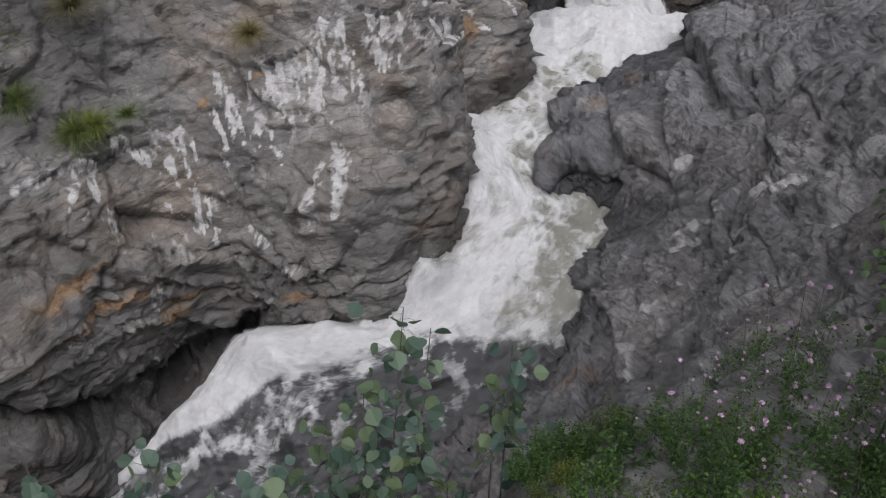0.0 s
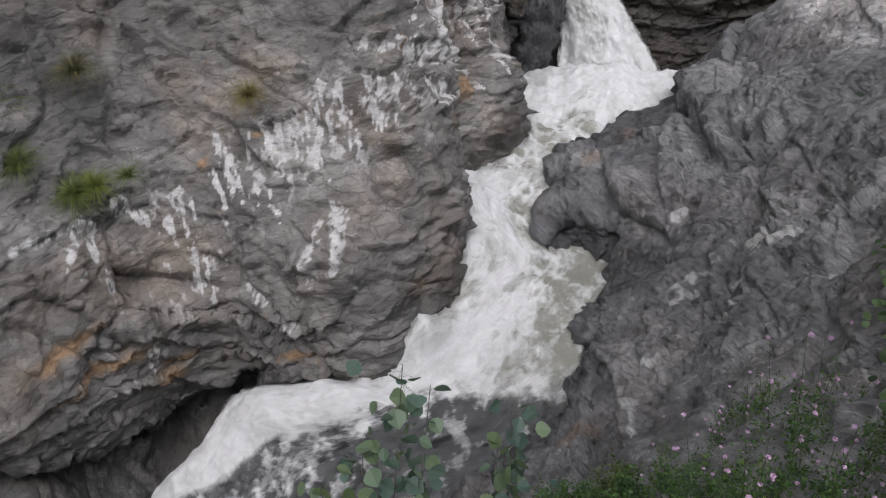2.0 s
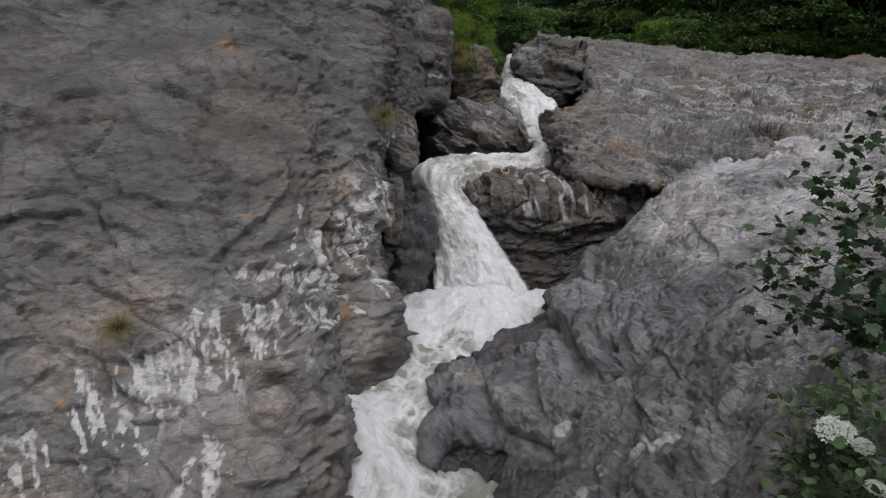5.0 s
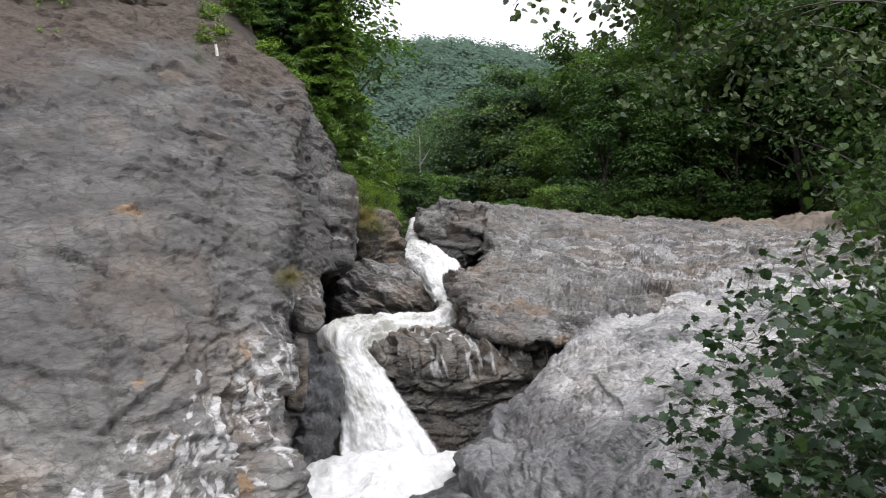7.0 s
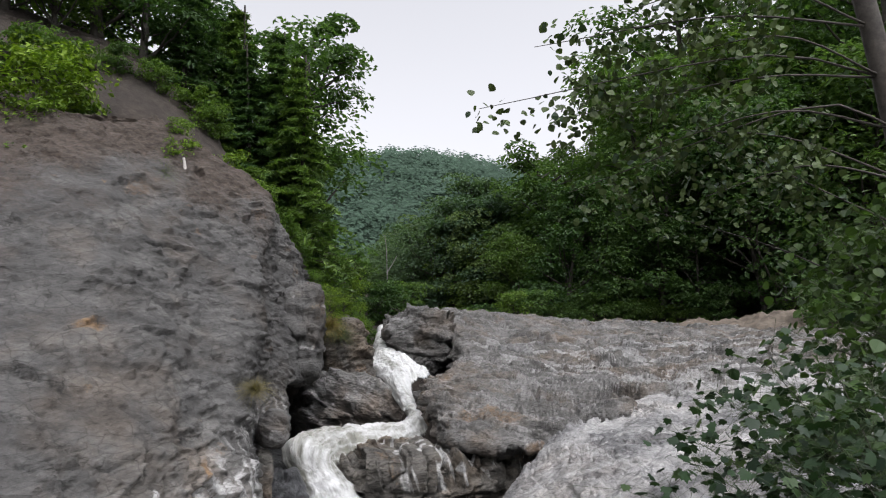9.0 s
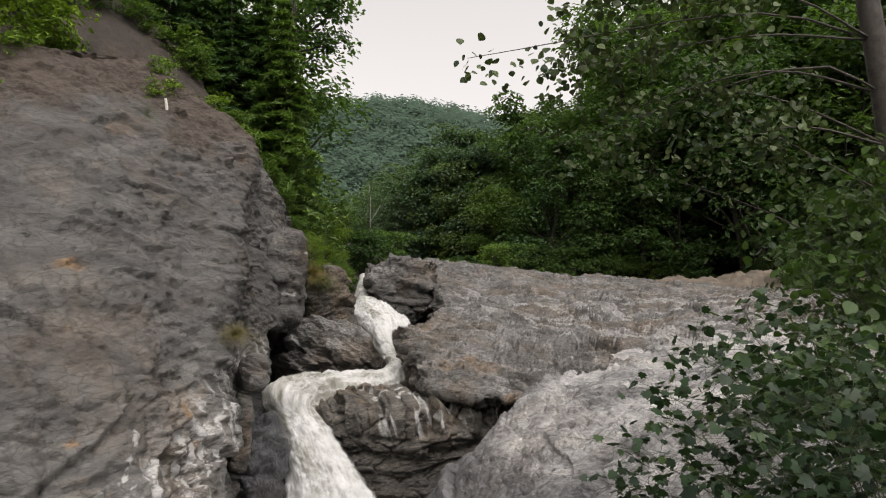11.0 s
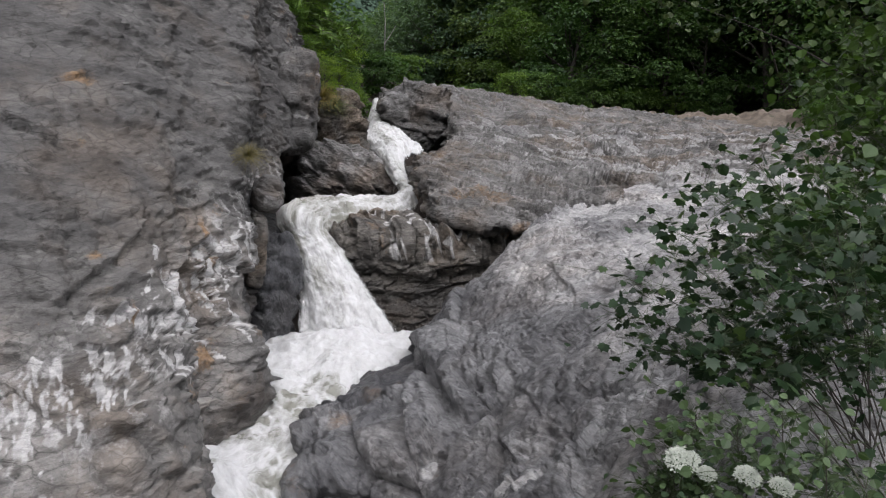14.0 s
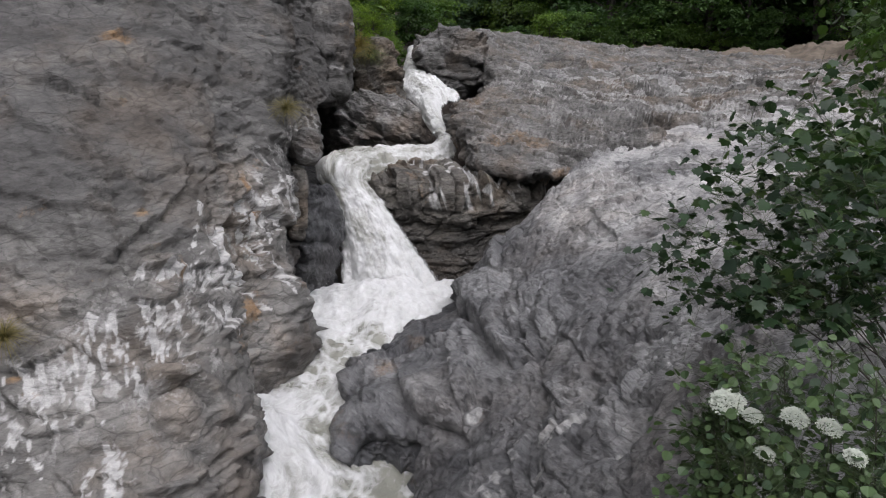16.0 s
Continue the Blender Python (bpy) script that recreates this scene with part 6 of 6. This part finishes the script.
# aspen suckers below the viewpoint
ASPEN = leaf_shape([(a * 0.066, w * 0.072) for a, w in ASPEN_OUTLINE])
for (ta, te, td), (ba, be, bd), count in (
        ((-4.2, -39.8, 2.1), (-9, -57, 1.6), 20), ((-1.5, -41.5, 2.1), (-6, -57, 1.6), 12), ((7, -42.6, 2.2), (6.5, -53, 1.9), 16), ((5.5, -46, 2.1), (5, -55, 1.8), 14), ((-9, -45, 2.0), (-11, -58, 1.6), 20),
        ((-14, -48, 1.9), (-13, -59, 1.55), 22), ((-5, -50, 1.85), (-6, -58, 1.55), 20), ((-20, -50, 1.8), (-19, -58, 1.5), 16), ((-32, -46.8, 1.9), (-34, -57, 1.5), 16), ((-27, -49.5, 1.8), (-28, -58, 1.5), 14), ((-41.5, -43.5, 1.9), (-42, -56, 1.5), 14), ((-37, -47.5, 1.8), (-38, -57, 1.5), 8), ((0, -53, 1.8), (0, -58, 1.5), 14), ((-10.5, -50.5, 1.85), (-11, -59, 1.5), 20), ((-16.5, -51.5, 1.8), (-16, -59, 1.5), 18), ((-3, -47, 1.95), (-5, -57, 1.55), 16), ((-23.5, -51.5, 1.75), (-23, -58, 1.5), 14), ((12, -49, 2.0), (12, -54, 1.8), 16), ((8.5, -50, 1.95), (8, -55, 1.75), 14)):
    a, b = at_polar(ba, be, bd), at_polar(ta, te, td)
    leafy_plant("aspen_sucker", "thin aspen sucker with round grey-green leaves on the bank", "sapling", [stem_path(a - (0, 0, 0.35), b, (0, 0, 0.05))], 0.005, ASPEN, M_ASPEN, int(1.4 * count), rs, 0.055, 300, 0.5, 0.7, "aspen suckers")


# vetch with pink flower heads, low herbs and grass on the shoulder of the bank
def flower_head(rs, radius, petals):
    d = rs.normal(size=(petals, 3))
    d /= np.linalg.norm(d, axis=1)[:, None]
    d[:, 2] = np.abs(d[:, 2])
    return leaf_cloud(rs, d * radius * 0.6, d, radius * 0.42, 0.6, 0.2)


def herb(rs, height, stems, leaves, size, mat, flowers, head, petal):
    """One tufted plant at the origin: stems, small leaves, flower heads."""
    ob = new("herb")
    tops, c = [], []
    for j in range(stems):
        w, r = rs.uniform(0, 2 * np.pi), height * rs.uniform(0.15, 0.75)
        tip = np.array((r * math.cos(w), r * math.sin(w), height * rs.uniform(0.6, 1.05) * (1.95 if j < flowers else 1.0)))
        p = stem_path((0.3 * tip[0], 0.3 * tip[1], -0.12), tip, (0, 0, 0.06 * height), 7)
        tops.append((tip, part("stem", mesh_of("stem", *tube(p, np.linspace(0.0028, 0.0012, 7), 4), M_STEM), ob)))
        k = leaves // stems
        t = rs.uniform(0.12, 0.72 if j < flowers else 1.0, k) ** 0.8 * 5.99
        i = t.astype(int)
        c.append(p[i] + (p[i + 1] - p[i]) * (t % 1)[:, None] + rs.normal(0, 0.035, (k, 3)))
    c = np.concatenate(c)
    tagged(part("foliage", mesh_of("foliage", *leaf_cloud(rs, c, np.tile((0, 0, 0.9), (len(c), 1)), size, 0.5, 0.15), mat, False), ob), kind="stuff")
    for j in range(flowers):
        part("flower_head", mesh_of("flower_head", *flower_head(rs, head * rs.uniform(0.7, 1.15), 26), petal, False), tops[j % len(tops)][1], "small pink flower head", at=Matrix.Translation(tops[j % len(tops)][0] + rs.normal(0, 0.01, 3)))
    return ob


M_HERB = leaf_material("herb_leaves", (0.018, 0.044, 0.010), (0.055, 0.105, 0.022), 0.3)
M_HERB_DRY = leaf_material("yellowing_leaves", (0.03, 0.05, 0.013), (0.08, 0.105, 0.03), 0.3)
rs = np.random.RandomState(33)
vetches = [tagged(herb(rs, 0.42 + 0.08 * k, 16, 3400, 0.0125, M_HERB, 9 + k, 0.017, M_PINK), "green vetch tangle with pale pink flower heads", "wildflower", "vetch on the bank") for k in range(3)]
herbs = [tagged(herb(rs, 0.34, 16, 2600, 0.015, (M_HERB, M_HERB_DRY)[k], 0, 0.02, M_PINK), ("leafy green herb clump on the bank", "yellowing herb clump on the bank")[k], "plant", "herbs on the bank") for k in range(2)]
spots = {}


def bank_height(x, y):
    """The bank's shoulder under the plants."""
    r, az = math.hypot(x, y), math.degrees(math.atan2(x, y))
    return 8.15 - 0.42 * max(0.0, r - 1.2) * (1.0 if az < 40 else 0.45)


def put(first, az, d, scale, lift=0.0):
    x, y = polar(az, d)
    m = pose(x, y, bank_height(x, y) - 0.05 + lift, 0, 0, (az * 53 + d * 170) % 360) @ Matrix.Scale(scale, 4)
    if first.name in spots:
        return copy_thing(first, m)
    spots[first.name] = 1
    first.matrix_basis = m
    return first


k = 0
for az, d, s in ((28, 2.3, 0.45), (31, 2.4, 0.55), (34, 2.45, 0.65), (36, 2.5, 0.72), (39, 2.45, 0.8), (42, 2.4, 0.85), (29, 2.05, 0.55), (32, 2.1, 0.65), (36, 2.1, 0.8), (40, 2.1, 0.85), (44, 2.1, 0.9), (25.5, 1.85, 0.6), (38, 1.75, 1.0), (33, 1.8, 1.0), (30, 1.65, 0.9), (35, 1.45, 0.8), (40, 1.4, 0.8), (37, 1.95, 1.1), (41, 1.85, 1.1), (45, 1.75, 1.1), (48, 2.0, 1.1)):
    put(vetches[k % 3], az, d, s)
    k += 1
for az, d, s in ((19, 1.95, 0.5), (23, 1.75, 0.7), (28, 1.75, 0.9), (16, 1.8, 0.45), (20, 1.65, 0.7), (31, 1.6, 0.9), (26, 1.55, 0.8), (36, 1.5, 0.9), (14, 1.6, 0.55), (18, 1.5, 0.65), (22, 1.4, 0.65), (25, 1.35, 0.65), (16, 1.35, 0.55), (20, 1.9, 0.45), (12, 1.45, 0.5), (10, 1.6, 0.45), (30, 1.85, 0.8), (33, 1.55, 0.9), (39, 1.55, 0.9), (28, 1.4, 0.7), (35, 1.7, 0.9), (43, 1.5, 0.9), (41, 1.7, 1.0), (13, 1.75, 0.6), (23, 1.5, 0.7), (45, 2.4, 1.0), (50, 2.2, 1.0), (47, 1.6, 1.0)):
    put(herbs[k % 2], az, d, s)
    k += 1


# white umbels under the maple
def umbel(rs, radius):
    v, f = [], []
    for j in range(120):
        r, w = radius * math.sqrt((j + 0.5) / 120), j * 2.4
        c = np.array((r * math.cos(w), r * math.sin(w), 0.6 * radius * (1 - (r / radius) ** 2)))
        for q in leaf_cloud(rs, c + rs.normal(0, radius * 0.07, (9, 3)), np.tile((0, 0, 1.5), (9, 1)), radius * 0.075, 0.8, 0.2),:
            f.append(q[1] + sum(len(a) for a in v)), v.append(q[0])
    return np.concatenate(v), np.concatenate(f)


rs = np.random.RandomState(44)
for az, el, d, r in ((40.4, -24.6, 1.95, 0.044), (42.3, -25.2, 1.95, 0.026), (45.2, -24.8, 1.9, 0.034), (47.6, -25.0, 1.85, 0.03), (49.5, -26.5, 1.8, 0.026), (43.5, -27.6, 1.85, 0.024)):
    top = at_polar(az, el, d)
    ob = tagged(new("wild_carrot"), "wild carrot with a flat white flower umbel", "wildflower", "white umbels on the bank")
    low = top * (1, 1, 0) + (0.02, -0.04, bank_height(top[0], top[1]) - 0.1)
    stalk = part("stem", mesh_of("stem", *tube(stem_path(low, top, (0.01, 0, 0)), np.linspace(0.004, 0.002, 8), 6), M_STEM), ob)
    part("umbel", mesh_of("umbel", *umbel(rs, r), M_UMBEL, False), stalk, "flat white flower umbel", at=pose(*top, 18, rs.normal(0, 10), 0))


# grass tufts and herbs rooted on the cliff
def tuft(rs, blades, length, spread):
    v, f = [], []
    for j in range(blades):
        w = rs.uniform(0, 2 * np.pi)
        out, l = np.array((math.cos(w), math.sin(w), 0)), length * rs.uniform(0.5, 1.1)
        side = np.array((-out[1], out[0], 0)) * 0.005
        lean, root = rs.uniform(0.15, 0.9) * spread, out * rs.uniform(0, 0.12) * length
        pts = [root + out * lean * l * t * t * 0.9 + (0, 0, l * (0.85 * t - 0.75 * lean * t * t)) for t in (0, 0.4, 0.75, 1.0)]
        b = 8 * j
        for t, q in enumerate(pts):
            s = side * (1 - 0.3 * t)
            v += [q - s, q + s]
        f += [(b, b + 1, b + 3, b + 2), (b + 2, b + 3, b + 5, b + 4), (b + 4, b + 5, b + 7, b + 6)]
    return np.array(v), np.array(f)


M_DRYGRASS = leaf_material("dry_grass_blades", (0.05, 0.048, 0.024), (0.125, 0.108, 0.048), 0.25)
rs = np.random.RandomState(55)
for (tx, ty, tz), blades, length, dry in (
        ((-4.62, 8.6, 5.85), 260, 0.5, 0), ((-5.2, 8.6, 6.3), 200, 0.45, 0), ((-2.6, 9.95, 6.62), 240, 0.42, 1), ((-4.65, 9.5, 7.15), 240, 0.5, 1), ((1.5, 15.3, 8.95), 240, 0.55, 1), ((-4.4, 8.7, 5.9), 200, 0.42, 0), ((-4.0, 8.8, 6.0), 120, 0.3, 0), ((-5.5, 9.2, 6.9), 160, 0.4, 0), ((3.6, 21.2, 11.0), 300, 0.9, 1), ((4.4, 22.4, 10.2), 400, 0.9, 1), ((4.9, 23.2, 10.0), 300, 0.8, 0), ((0.35, 18.9, 13.3), 200, 0.7, 0), ((-0.3, 18.8, 13.9), 200, 0.7, 0)):
    ob = tagged(new("grass_tuft"), ("green grass tuft rooted in the cliff", "dry yellowish grass tuft rooted in the cliff")[dry], "grass", "grass tufts on the cliff")
    part("grass", mesh_of("grass", *tuft(rs, int(1.5 * blades), 0.95 * length, 1.5), (M_GRASS, M_DRYGRASS)[dry]), ob)["kind"] = "stuff"
    ob.matrix_basis = pose(tx, ty - 0.15, tz - 0.02, 28, 0, 0)

# bleached stump on the rim, dead forked trunk by the upper stream
stump = tagged(new("dead_stump"), "short bleached dead stem standing on the cliff face", "stump")
part("stem", mesh_of("stem", *tube(stem_path((0.18, 18.6, 13.9), (0.15, 18.72, 14.42), (0.02, 0, 0)), np.linspace(0.045, 0.03, 8), 8), plain_material("bleached_wood", (0.35, 0.33, 0.3), (0.55, 0.53, 0.5), 18)), stump)
snag = tagged(new("dead_tree"), "pale bare forked trunk among the bushes", "tree")
M_PALE = plain_material("pale_bark", (0.14, 0.135, 0.125), (0.28, 0.27, 0.25), 10)
sx, sy = polar(15.6, 42)
for a, b, r in (((0, 0, -3.8), (0.05, 0, 1.9), 0.045), ((0.03, 0, 1.0), (0.65, 0, 2.0), 0.03), ((0.05, 0, 1.8), (-0.05, 0, 3.2), 0.03)):
    q = np.array((sx, sy, 12.5))
    part("limb", mesh_of("limb", *tube(stem_path(q + a, q + b, (0.03, 0, 0)), np.linspace(r, r * 0.6, 8), 6), M_PALE), snag)
